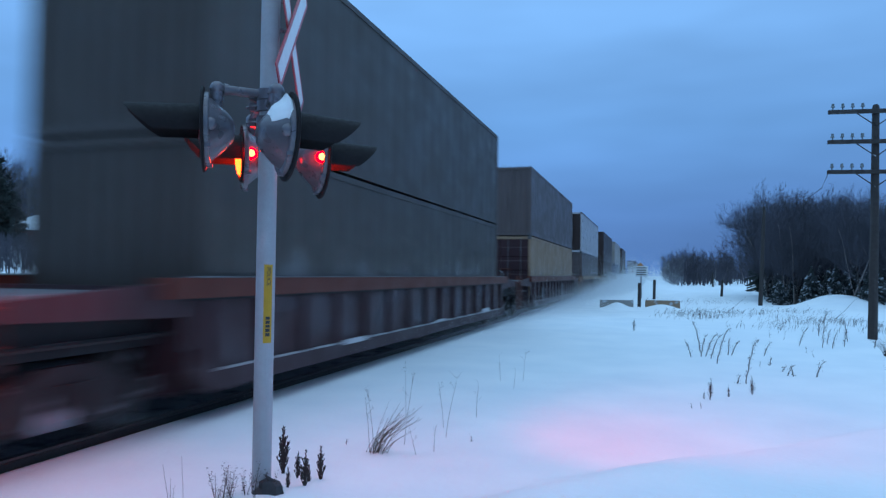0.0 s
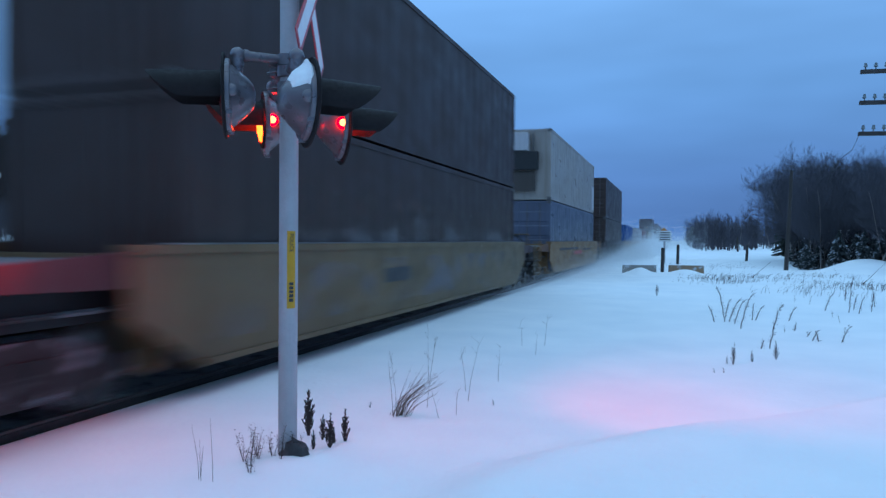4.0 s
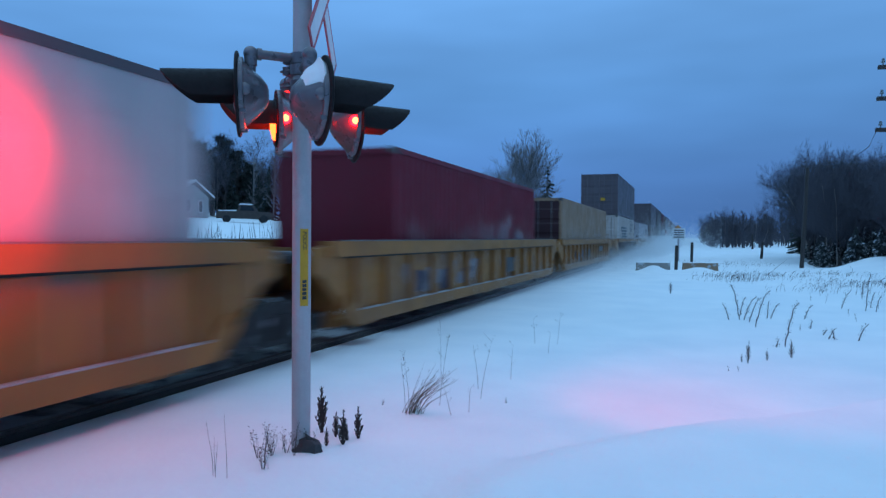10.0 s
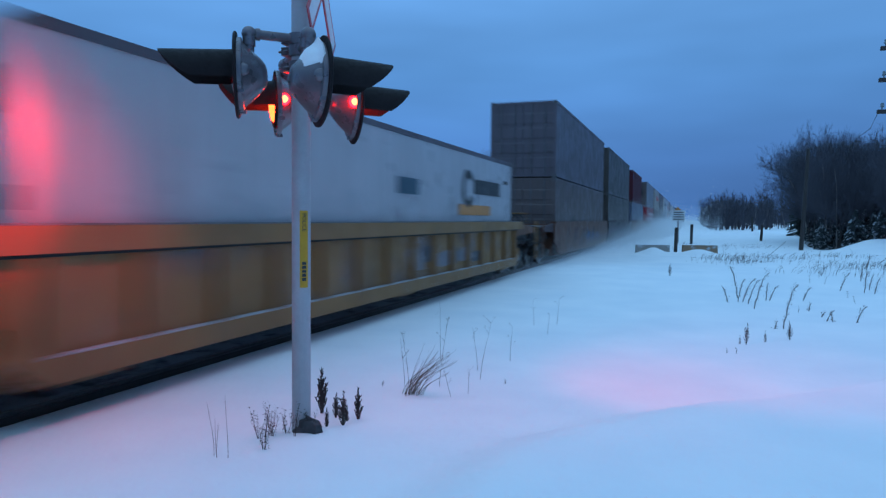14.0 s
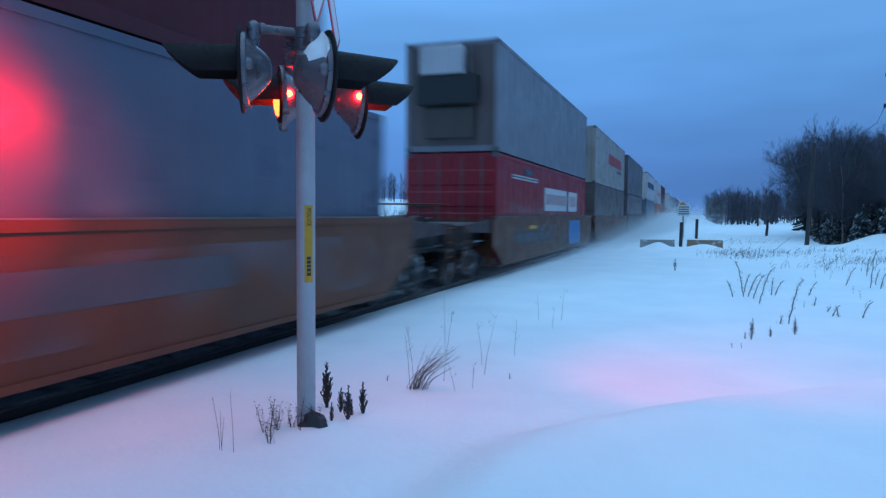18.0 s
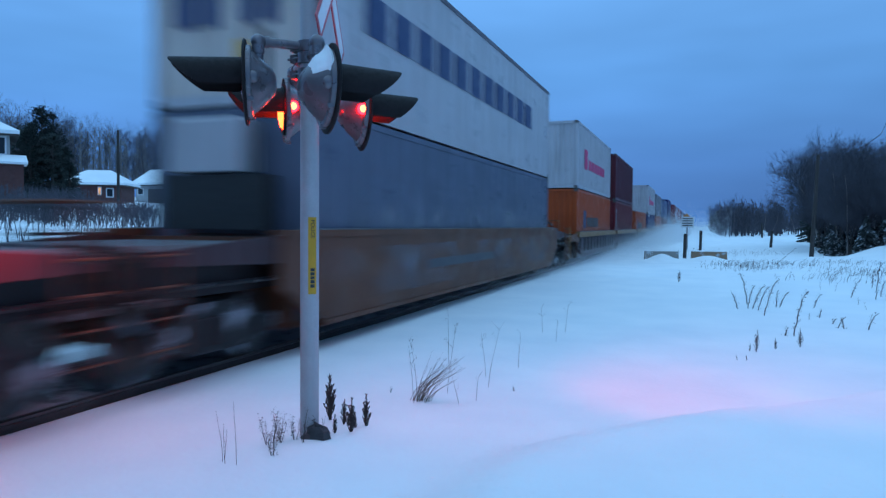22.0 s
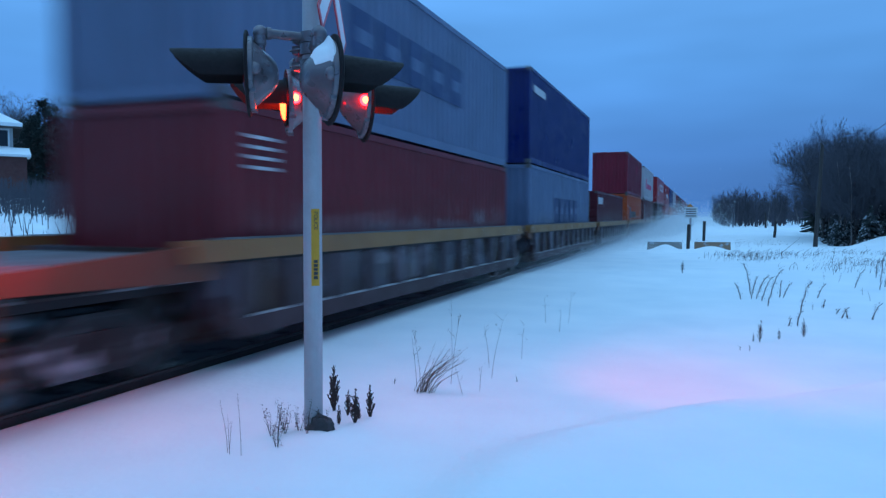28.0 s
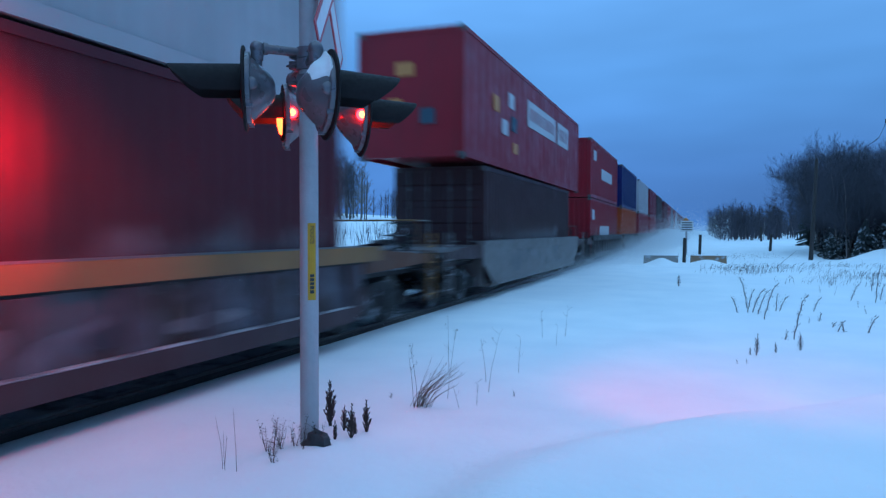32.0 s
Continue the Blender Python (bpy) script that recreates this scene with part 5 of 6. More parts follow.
bd = part("board", Shape().box(-0.42, -0.03, 1.5, 0.42, -0.005, 2.25), SIGN_WHITE, sg)
for k in range(4):
    part("writing_bar", Shape().box(-0.34, -0.036, 1.6 + k * 0.16, 0.34, -0.0305, 1.67 + k * 0.16), M_BLACK, bd)
sg = thing("marker_sign", "small orange marker plate on a post far beside the track", "sign", pose(-1.25, 80.0, hill(-1.25, 80)))
part("post", Shape().tube([(0, 0, -0.3), (0, 0, 2.6)], 0.05, 8), GALV, sg)
part("plate", Shape().slab([(-0.35, 2.7), (0, 2.35), (0.35, 2.7), (0, 3.05)], 1, -0.07, -0.052), M_ORANGE, sg)


# ---- dry plants in the snow ----
rg = random.Random(7)


def stalk(base, tip, r, bend, s, n=5):
    b, t = Vector(base), Vector(tip)
    pts = []
    for i in range(n):
        u = i / (n - 1)
        pts.append(b.lerp(t, u) + Vector(bend) * math.sin(u * math.pi / 2) ** 2 * u)
    s.tube(pts, [r * (1 - 0.75 * i / (n - 1)) for i in range(n)], 4)
    return pts


def puff(s, p, r, k):
    """A ragged seed cluster of small slivers."""
    for _ in range(k):
        q = Vector(p) + Vector((rg.gauss(0, r), rg.gauss(0, r), rg.gauss(0, r * 1.4)))
        a, b = (Vector((rg.uniform(-1, 1), rg.uniform(-1, 1), rg.uniform(-0.2, 1))).normalized() * rg.uniform(0.5, 1.3) * r for _ in range(2))
        s.add([q, q + a, q + b, q + (a + b) * 0.4 + a.cross(b) * 3], [(0, 1, 2), (0, 1, 3), (1, 2, 3)])


def spike_weed(x, y, h, full=1.0, label="dark dry leafy spike poking out of the snow"):
    w = thing("dry_weed", label, "weed", pose(x, y, hill(x, y), 0, 0, rg.uniform(0, 360)), group="dry weeds in the snow")
    st, sd = Shape(), Shape()
    main = stalk((0, 0, -0.05), (0.04 * h, 0.02 * h, h), 0.011 * h, (0, 0, 0), st)
    runs = [(Vector((0, 0, -0.03)), Vector((0.04 * h, 0.02 * h, h)))]
    for k in range(16):
        u, a = 0.04 + 0.62 * k / 16, k * 2.4 + rg.uniform(-0.4, 0.4)
        p = runs[0][0].lerp(runs[0][1], u)
        ln = h * (0.42 - 0.30 * u) * rg.uniform(0.8, 1.15)
        d = Vector((0.40 * math.cos(a), 0.40 * math.sin(a), 1.0)).normalized() * ln
        st.tube([p, p + d], [0.006 * h, 0.003 * h], 3, caps=False)
        runs.append((p, p + d))
    for p, q in runs:
        n = max(6, int((q - p).length / h * 46 * full))
        for k in range(n):
            r = p.lerp(q, (k + 0.5) / n)
            for _ in range(2):
                b = rg.uniform(0, 6.28)
                ln = h * 0.075 * rg.uniform(0.7, 1.3)
                d = Vector((math.cos(b) * 0.7, math.sin(b) * 0.7, 1.0)).normalized() * ln
                sd.tube([r, r + d * 0.5, r + d], [0.002 * h, 0.016 * h * full, 0.001 * h], 3, caps=False)
    part("stems", st, DRY, w, kind="stuff")
    part("leaves", sd, DRY, w, kind="stuff")


def beaded_stalk(x, y, h, dx, label="bent dark seed stalk standing in the snow"):
    w = thing("dry_stalk", label, "weed", pose(x, y, hill(x, y)), group="dry weeds in the snow")
    st, sd = Shape(), Shape()
    turn = dx if abs(dx) > 0.03 else 0.03
    pts = [Vector((dx * u ** 1.3 + turn * 0.5 * max(0.0, u - 0.82) / 0.18 * 0.5 + 0.012 * h * math.sin(u * 19 + x), 0.06 * h * u, -0.05 + (h + 0.05) * u - 0.25 * h * max(0.0, u - 0.85))) for u in np.linspace(0, 1, 10)]
    st.tube(pts, [0.0095 - 0.004 * i / 9 for i in range(10)], 5)
    n = max(4, int(h * 24))
    for k in range(n):
        u = 9 * (0.22 + 0.78 * k / n)
        i = min(8, int(u))
        puff(sd, pts[i].lerp(pts[i + 1], u - i), 0.019, 8)
    part("stem", st, DRY, w, kind="stuff")
    part("seed_husks", sd, DRY, w, kind="stuff")


def tall_weed(x, y, h, lean=0.1, heads=3, label="thin tall dry stalk with sparse seed heads in snow", r=0.0032):
    w = thing("dry_stalk", label, "weed", pose(x, y, hill(x, y)), group="dry weeds in the snow")
    st, sd = Shape(), Shape()
    a = rg.uniform(0, 6.28)
    pts = stalk((0, 0, -0.05), (lean * h * math.cos(a), lean * h * math.sin(a), h), r, (rg.uniform(-0.14, 0.14) * h, rg.uniform(-0.1, 0.1) * h, 0), st, 7)
    for _ in range(heads):
        i = rg.randint(3, 6)
        b = rg.uniform(0, 6.28)
        e = pts[i] + Vector((0.12 * h * math.cos(b), 0.12 * h * math.sin(b), 0.12 * h))
        stalk(pts[i], e, r * 0.6, (0, 0, 0), st, 3)
        puff(sd, e, 0.005 + 0.004 * h, 8)
    for i in range(len(pts) - 1):
        for u in (0.0, 0.25, 0.5, 0.75):
            if i + u > 1.5:
                puff(sd, pts[i].lerp(pts[i + 1], u), 0.8 * r + 0.002, 3 if r < 0.005 else 6)
    part("stem", st, DRY, w, kind="stuff")
    part("seed_heads", sd, DRY, w, kind="stuff")


def grass_tuft(x, y, h, n, lean, label="clump of bent dry grass in the snow", material=None):
    w = thing("grass_clump", label, "grass", pose(x, y, hill(x, y)), group="dry weeds in the snow")
    st, sd = Shape(), Shape()
    for k in range(n):
        a = rg.gauss(lean, 0.35)
        o = (rg.gauss(0, 0.03), rg.gauss(0, 0.03), -0.04)
        t = h * rg.uniform(0.6, 1.05)
        d = rg.uniform(0.35, 1.0) * t
        pts = stalk(o, (o[0] + 0.45 * d * math.cos(a), o[1] + 0.45 * d * math.sin(a), t), 0.0031, (0.55 * d * math.cos(a), 0.55 * d * math.sin(a), -0.26 * d), st, 9)
        puff(sd, pts[-1], 0.007, 5)
        puff(sd, pts[-2], 0.006, 4)
    part("blades", st, material or STRAW, w, kind="stuff")
    part("seed_heads", sd, material or STRAW, w, kind="stuff")


def leafy_weed(x, y, h):
    """A low branching weed with small curled leaves along its stems."""
    w = thing("dry_weed", "low leafy dry weed at the foot of the signal mast", "weed", pose(x, y, hill(x, y)), group="dry weeds in the snow")
    st, sd = Shape(), Shape()
    for _ in range(4):
        a, ln = rg.uniform(0, 6.28), h * rg.uniform(0.6, 1.0)
        pts = stalk((0, 0, -0.03), (0.35 * ln * math.cos(a), 0.35 * ln * math.sin(a), ln), 0.003, (0.1 * ln, 0, 0), st, 6)
        for q in pts[2:]:
            puff(sd, q, 0.011, 7)
    part("stems", st, DRY, w, kind="stuff")
    part("leaves", sd, DRY, w, kind="stuff")


for x, y, h in ((-2.86, 5.16, 0.36), (-2.52, 4.87, 0.26), (-2.50, 5.10, 0.25), (-2.61, 4.78, 0.14), (-2.68, 5.06, 0.20), (-2.55, 5.0, 0.12)):
    spike_weed(x, y, h)
for x, y, h, l in ((-3.07, 4.02, 0.38, 0.08), (-3.03, 4.0, 0.28, 0.1), (-2.94, 4.0, 0.43, 0.02), (-3.10, 4.08, 0.22, 0.15)):
    tall_weed(x, y, h, l, 0, "thin bare dry stalk in the snow", 0.0024)
for x, y, h, l in ((-2.49, 6.17, 0.60, 0.03), (-2.56, 6.25, 0.5, 0.05), (-2.78, 7.9, 0.62, 0.04), (-2.34, 6.6, 0.72, 0.08), (-2.06, 7.1, 0.62, 0.12), (-2.2, 7.5, 0.5, 0.05), (-2.0, 8.2, 0.4, 0.2), (-1.95, 10.3, 0.3, 0.25),
                   (-1.98, 11.2, 0.5, 0.1), (-2.3, 11.0, 0.4, 0.05), (-2.1, 6.3, 0.3, 0.3), (-2.0, 6.5, 0.25, 0.3)):
    tall_weed(x, y, h, l, 3, r=0.0024)
grass_tuft(-2.50, 6.16, 0.56, 18, 0.15)
grass_tuft(-2.47, 6.18, 0.46, 14, 0.1)
grass_tuft(-2.40, 6.22, 0.36, 8, 0.0)
for x, y in ((-2.79, 4.20), (-2.86, 4.32), (-2.88, 4.45), (-2.81, 4.53), (-2.93, 4.52), (-2.95, 4.38), (-2.72, 4.50), (-2.66, 4.62)):
    leafy_weed(x, y, rg.uniform(0.13, 0.27))
for x, y, h in ((0.78, 10.64, 0.30), (-0.53, 21.9, 0.36), (1.05, 10.9, 0.16), (0.70, 10.66, 0.12), (1.41, 11.3, 0.27)):
    spike_weed(x, y, h, 0.5, "feathery dry leafy spike in open snow")
for x, y, h, dx in ((0.78, 15.6, 0.34, -0.11), (1.01, 16.4, 0.69, -0.14), (0.97, 15.7, 0.49, 0.10), (1.06, 15.7, 0.50, 0.19), (1.14, 15.4, 0.50, 0.17), (1.19, 14.6, 0.72, 0.20),
                    (1.55, 16.2, 0.36, 0.02), (1.61, 16.2, 0.33, 0.14), (1.46, 12.5, 0.75, 0.16), (1.32, 12.4, 0.14, 0.04), (2.30, 16.6, 0.31, 0.13), (2.14, 14.7, 0.16, 0.03)):
    beaded_stalk(x, y, h, dx)
for x, y, h, dx in ((2.24, 14.0, 0.1, 0.06), (2.24, 13.5, 0.20, 0.10), (2.33, 13.4, 0.18, -0.04), (3.46, 19.2, 0.44, 0.16), (2.67, 13.4, 0.29, 0.13), (4.54, 22.4, 0.50, 0.03),
                    (3.92, 18.9, 0.91, 0.08), (4.18, 19.7, 0.39, 0.08), (4.08, 18.7, 0.40, 0.10), (4.5, 19.4, 0.45, 0.05), (4.9, 20.8, 0.6, -0.06), (5.1, 19.2, 0.5, 0.1)):
    beaded_stalk(x, y, h, dx)
for x, y, h in ((3.3, 17.5, 0.16), (3.25, 16.4, 0.14), (1.92, 14.4, 0.1), (3.6, 23.0, 0.2), (3.1, 21.2, 0.18), (3.3, 20.4, 0.2), (2.95, 14.6, 0.1), (0.62, 9.9, 0.06), (0.5, 9.9, 0.05), (-2.86, 6.37, 0.05), (-1.75, 7.0, 0.05)):
    tall_weed(x, y, h, 0.3, 6, "small dry sprig just above the snow", 0.004)
for x, y, h, n in ((3.9, 12.9, 0.4, 26), (4.6, 13.6, 0.5, 30), (5.3, 16.8, 0.6, 36), (5.9, 18.8, 0.7, 40), (4.9, 17.6, 0.5, 26), (6.6, 20.5, 0.7, 40), (5.4, 12.6, 0.45, 26)):
    grass_tuft(x, y, h, n, rg.uniform(0, 6.28), "reddish dry brush growing out of the snow", DRY)

brush = Shape()
PATCHES = ((2.0, 30.7, 1.3, 1.2, 170), (5.7, 28.7, 1.6, 1.5, 190), (3.6, 34.0, 1.8, 1.2, 110), (1.2, 33.0, 1.0, 0.8, 60), (7.6, 26.0, 1.2, 2.0, 120), (6.2, 36.0, 1.5, 1.5, 90), (4.4, 25.0, 1.6, 1.2, 60), (0.6, 44.0, 1.2, 3.0, 60), (3.0, 48.0, 2.0, 3.0, 80))
for px, py, sx, sy, count in PATCHES:
    for _ in range(int(count * 1.1)):
        x, y = rg.gauss(px, sx * 0.6), rg.gauss(py, sy * 0.6)
        h = rg.uniform(0.06, 0.28)
        d, z = rg.gauss(0.45, 0.5) * h, hill(x, y)
        brush.tube([(x, y, z - 0.05), (x + d * 0.3, y, z + h * 0.65), (x + d, y, z + h)], [0.005, 0.004, 0.002], 3)
for k in range(2):
    x, y = ((3.1, 33.5), (6.8, 31.0))[k]
    z = hill(x, y)
    brush.tube([(x, y, z - 0.05), (x + 0.35, y, z + 0.3), (x + 0.85, y + 0.1, z + 0.75 + 0.1 * (k % 3))], [0.010, 0.008, 0.003], 4)
stuff("dry_brush", brush, DRY, "scattered dry weed stems standing in snow", "weeds")


# ---- trees ----
def limb(s, tw, p, d, length, r, level, rnd, droop, counts=(22, 8, 5), least=0.010):
    n = 5 if level == 0 else 4
    pts, rad = [Vector(p)], [r]
    d = Vector(d).normalized()
    for i in range(n):
        d = (d + Vector((rnd.gauss(0, 0.13), rnd.gauss(0, 0.13), rnd.gauss(0.05 if level else 0.1, 0.07) - droop * level * 0.04))).normalized()
        pts.append(pts[-1] + d * length / n)
        rad.append(r * (1 - 0.82 * (i + 1) / n))
    (s if level < 1 else tw).tube(pts, rad, 7 if level == 0 else 3, caps=False)
    if level >= 3:
        return
    count = counts[level]
    for k in range(count):
        u = rnd.uniform(0.28 if level == 0 else 0.2, 1.0)
        i = min(n - 1, int(u * n))
        q = pts[i].lerp(pts[i + 1], u * n - i)
        ax = (pts[i + 1] - pts[i]).normalized()
        a = rnd.uniform(0, 6.28)
        e = ax.orthogonal().normalized()
        e = Matrix.Rotation(a, 3, ax) @ e
        sp = rnd.uniform(0.45, 0.9)
        limb(s, tw, q, ax * (1 - sp * 0.55) + e * sp, length * rnd.uniform(0.34, 0.52) * (1.25 - 0.5 * u), max(least, r * 0.42 * (1.1 - 0.6 * u)), level + 1, rnd, droop, counts, least)


def bare_tree_meshes(seed, height, r, bark, counts=(24, 9, 5), least=0.010, twig=TWIG, rise=-0.3):
    rnd = random.Random(seed)
    s, tw = Shape(), Shape()
    limb(s, tw, (0, 0, -0.3), (rnd.gauss(0, 0.05), rnd.gauss(0, 0.05), 1), height, r, 0, rnd, -rise, counts, least)
    return s.mesh("trunk", bark, True), tw.mesh("crown", twig)


def spruce_meshes(seed, height, wide, material, full=1):
    rnd = random.Random(seed)
    s, c = Shape(), Shape()
    s.tube([(0, 0, -0.3), (0, 0, height * 0.6), (0, 0, height)], [0.03 * height * 0.6, 0.012 * height, 0.004], 7)
    z = height * 0.06
    while z < height * 0.985:
        u = z / height
        ring = wide * (1 - u) ** (0.8 if full == 1 else 0.55) * rnd.uniform(0.75, 1.1) + 0.05
        for k in range(full * max(5, int(12 * (1 - u * 0.5)))):
            a = rnd.uniform(0, 6.28)
            ln = ring * rnd.uniform(0.55, 1.1)
            ca, sa = math.cos(a), math.sin(a)
            tip = Vector((ln * ca, ln * sa, z - ln * (0.28 if full == 1 else -0.15) + rnd.gauss(0, 0.05)))
            root = Vector((0, 0, z + 0.05))
            for w in range(7):
                f = (w + 1) / 7
                q = root.lerp(tip, f)
                wd = 0.16 * ring * (1.15 - f) + 0.03
                side = Vector((-sa, ca, 0)) * wd
                dn = Vector((0, 0, -0.10 * ring - 0.03))
                fw = (tip - root) * 0.16
                c.add([q - side + dn, q + fw, q + side + dn, q - fw * 0.6 + Vector((0, 0, 0.03))], [(0, 1, 3), (1, 2, 3)])
        z += height * 0.038 * rnd.uniform(0.8, 1.2)
    return s.mesh("trunk", BARK), c.mesh("crown", material)


def plant(name, meshes, x, y, scale, label, category, group, turn):
    z = hill(x, y)
    t = thing(name, label, category, pose(x, y, z, 0, 0, turn), group)
    t.scale = (scale, scale, scale)
    part("trunk", meshes[0], None, t)
    part("crown", meshes[1], None, t)
    return t


BARE = [bare_tree_meshes(k, 7.0, 0.085, BARK, (28, 11, 5), 0.007, rise=1.2) for k in range(5)] + [bare_tree_meshes(20 + k, 7.4, 0.075, BIRCH, (28, 11, 5), 0.007, rise=1.2) for k in range(3)]
SPR = [spruce_meshes(40 + k, 6.0, 1.35, NEEDLE) for k in range(2)] + [spruce_meshes(50 + k, 2.4, 0.85, NEEDLE_SNOW) for k in range(2)]
BIG = bare_tree_meshes(77, 9.6, 0.19, BARK, (60, 14, 8), 0.012, FROST_HAZE, 2.0)

rt = random.Random(3)


def wood_edge(y):
    return float(np.interp(y, (41, 44, 47, 56, 64, 70, 100, 120, 128, 150, 200), (11.2, 9.0, 7.5, 8.1, 9.0, 10.0, 11.5, 13.0, 8.0, 4.2, 3.6))) + 0.3 * math.sin(y * 0.9)


for k in range(190):
    y = 42 + 26 * rt.random() ** 1.2 if k < 150 else rt.uniform(128, 190)
    edge = wood_edge(y)
    x = edge + 11 * rt.random() ** 1.5
    k = rt.randrange(8)
    sc = (0.60 + 0.40 * rt.random() ** 0.7) * (0.74 * y / 48 if y < 72 else 0.80)
    plant("bare_tree", BARE[k], x, y, sc, "leafless pale-stemmed birch at the edge of the wood" if k > 4 else "leafless young tree at the edge of the wood", "tree", "wood beside the track", rt.uniform(0, 360))
deep = Shape()
for k in range(520):
    y = 46 + 30 * rt.random() if k % 3 else rt.uniform(125, 230)
    x = wood_edge(y) + (2.0 if y < 100 else 0.0) + 30 * rt.random() ** 1.3
    h = rt.uniform(3.0, 4.2) * (1.0 if y < 100 else 1.15)
    z = hill(x, y)
    deep.tube([(x, y, z), (x + rt.gauss(0, 0.25), y, z + h)], [0.10, 0.02], 3, caps=False)
    for _ in range(34):
        u = rt.uniform(0.03, 1)
        a, w = rt.uniform(0, 6.28), h * 0.22 * (1.2 - u) * rt.uniform(0.5, 1.2)
        p = Vector((x, y, z + h * u))
        e = p + Vector((w * math.cos(a), w * math.sin(a), w * 0.9))
        deep.tube([p, e], [0.03, 0.012], 3, caps=False)
        deep.tube([p.lerp(e, 0.5), e + Vector((rt.gauss(0, 0.3), rt.gauss(0, 0.3), 0.35))], [0.022, 0.01], 3, caps=False)
stuff("wood_interior", deep, TWIG, "dense leafless trunks and branches deep in the wood", "woods")
for k in range(90):
    y = 42 + 22 * rt.random() ** 1.5
    x = wood_edge(y) + rt.uniform(-0.2, 4.5)
    plant("young_spruce", SPR[2 + k % 2], x, y, rt.uniform(0.4, 1.0), "small spruce loaded with snow before the wood", "tree", "wood beside the track", rt.uniform(0, 360))
for x, y, sc in ((14.5, 55, 1.15), (11.0, 62, 0.95), (17.5, 60, 1.2), (9.8, 74, 0.9), (13.2, 70, 1.1)):
    plant("spruce", SPR[k % 2], x, y, sc, "dark tall spruce among bare trees", "tree", "wood beside the track", rt.uniform(0, 360))

# far woods, both sides of the line
far = Shape()
rf = random.Random(9)
for k in range(620):
    y = 130 + 420 * rf.random() ** 1.6
    x = max(3.6, 0.014 * y) + 34 * rf.random() ** 1.6 if k % 5 < 3 else -rf.uniform(24, 70)
    h = rf.uniform(4.5, 6.8) * (1.0 if x > 0 else 0.9)
    z = hill(x, y)
    far.tube([(x, y, z), (x + rf.gauss(0, 0.2), y, z + h)], [0.12, 0.02], 3, caps=False)
    for _ in range(26):
        u = rf.uniform(0.06, 1)
        a, w = rf.uniform(0, 6.28), h * 0.24 * (1.2 - u) * rf.uniform(0.5, 1.2)
        p = Vector((x, y, z + h * u))
        e = p + Vector((w * math.cos(a), w * math.sin(a), w * 0.9))
        far.tube([p, e], [0.045, 0.012], 3, caps=False)
        far.tube([p.lerp(e, 0.5), e + Vector((rf.gauss(0, 0.3), rf.gauss(0, 0.3), 0.35))], [0.03, 0.01], 3, caps=False)
stuff("far_woods", far, TWIG, "distant leafless woods closing the line of the track", "woods")

# across the track
plant("bare_tree", BIG, -15.7, 69.0, 0.95, "tall leafless tree standing alone behind the track", "tree", "trees behind the track", 40)
plant("spruce", SPR[1], -13.7, 71.0, 1.4, "dark spruce beside the tall bare tree", "tree", "trees behind the track", 80)
rl = random.Random(12)


def bearing(az, far):
    """A place at a bearing to the left of the line of the track."""
    return -far * math.sin(radians(az)), far * math.cos(radians(az))


for k in range(80):
    x, y = bearing(rl.uniform(27, 58), rl.uniform(92, 128))
    plant("bare_tree", BARE[k % 8], x, y, rl.uniform(0.95, 1.3), "leafless tree behind the houses across the track", "tree", "trees behind the track", rl.uniform(0, 360))
def pine_meshes(seed, height, wide):
    """A bushy pine: ragged clumps of needles at the ends of many boughs."""
    rnd = random.Random(seed)
    s, cr = Shape(), Shape()
    s.tube([(0, 0, -0.3), (0.05, 0, height * 0.5), (0, 0, height * 0.97)], [0.16, 0.11, 0.03], 8)
    for k in range(120):
        u = 0.10 + 0.88 * (k + rnd.random()) / 120
        a = rnd.uniform(0, 6.28)
        out = wide * (1.0 - 0.82 * max(0.0, (u - 0.3) / 0.7) ** 1.3) * rnd.uniform(0.25, 1.0)
        q = Vector((out * math.cos(a), out * math.sin(a), height * u))
        s.tube([(0, 0, height * u - 0.25 * out), q], [0.03, 0.012], 3, caps=False)
        size = rnd.uniform(0.22, 0.42)
        for _ in range(64):
            p = q + Vector((rnd.gauss(0, size * 0.5), rnd.gauss(0, size * 0.5), rnd.gauss(0, size * 0.36)))
            d = Vector((rnd.gauss(0, 1), rnd.gauss(0, 1), rnd.gauss(0.5, 0.7))).normalized() * rnd.uniform(0.12, 0.24)
            e = d.orthogonal().normalized() * 0.035
            cr.add([p - e, p + d, p + e], [(0, 1, 2)])
    return s.mesh("trunk", BARK), cr.mesh("crown", NEEDLE)


PINE = pine_meshes(61, 6.6, 2.1), pine_meshes(62, 6.0, 2.0)
for az, far, sc, k in ((49.5, 55, 0.98, 0), (50.5, 58, 0.86, 1), (50.2, 54, 0.8, 0), (48.3, 55, 0.66, 1), (48.9, 53, 0.7, 0), (48.9, 57, 0.8, 1), (47.8, 54, 0.42, 0)):
    x, y = bearing(az, far)
    plant("pine", PINE[k], x, y, sc, "dark bushy pine before the houses across the track", "tree", "trees behind the track", rl.uniform(0, 360))
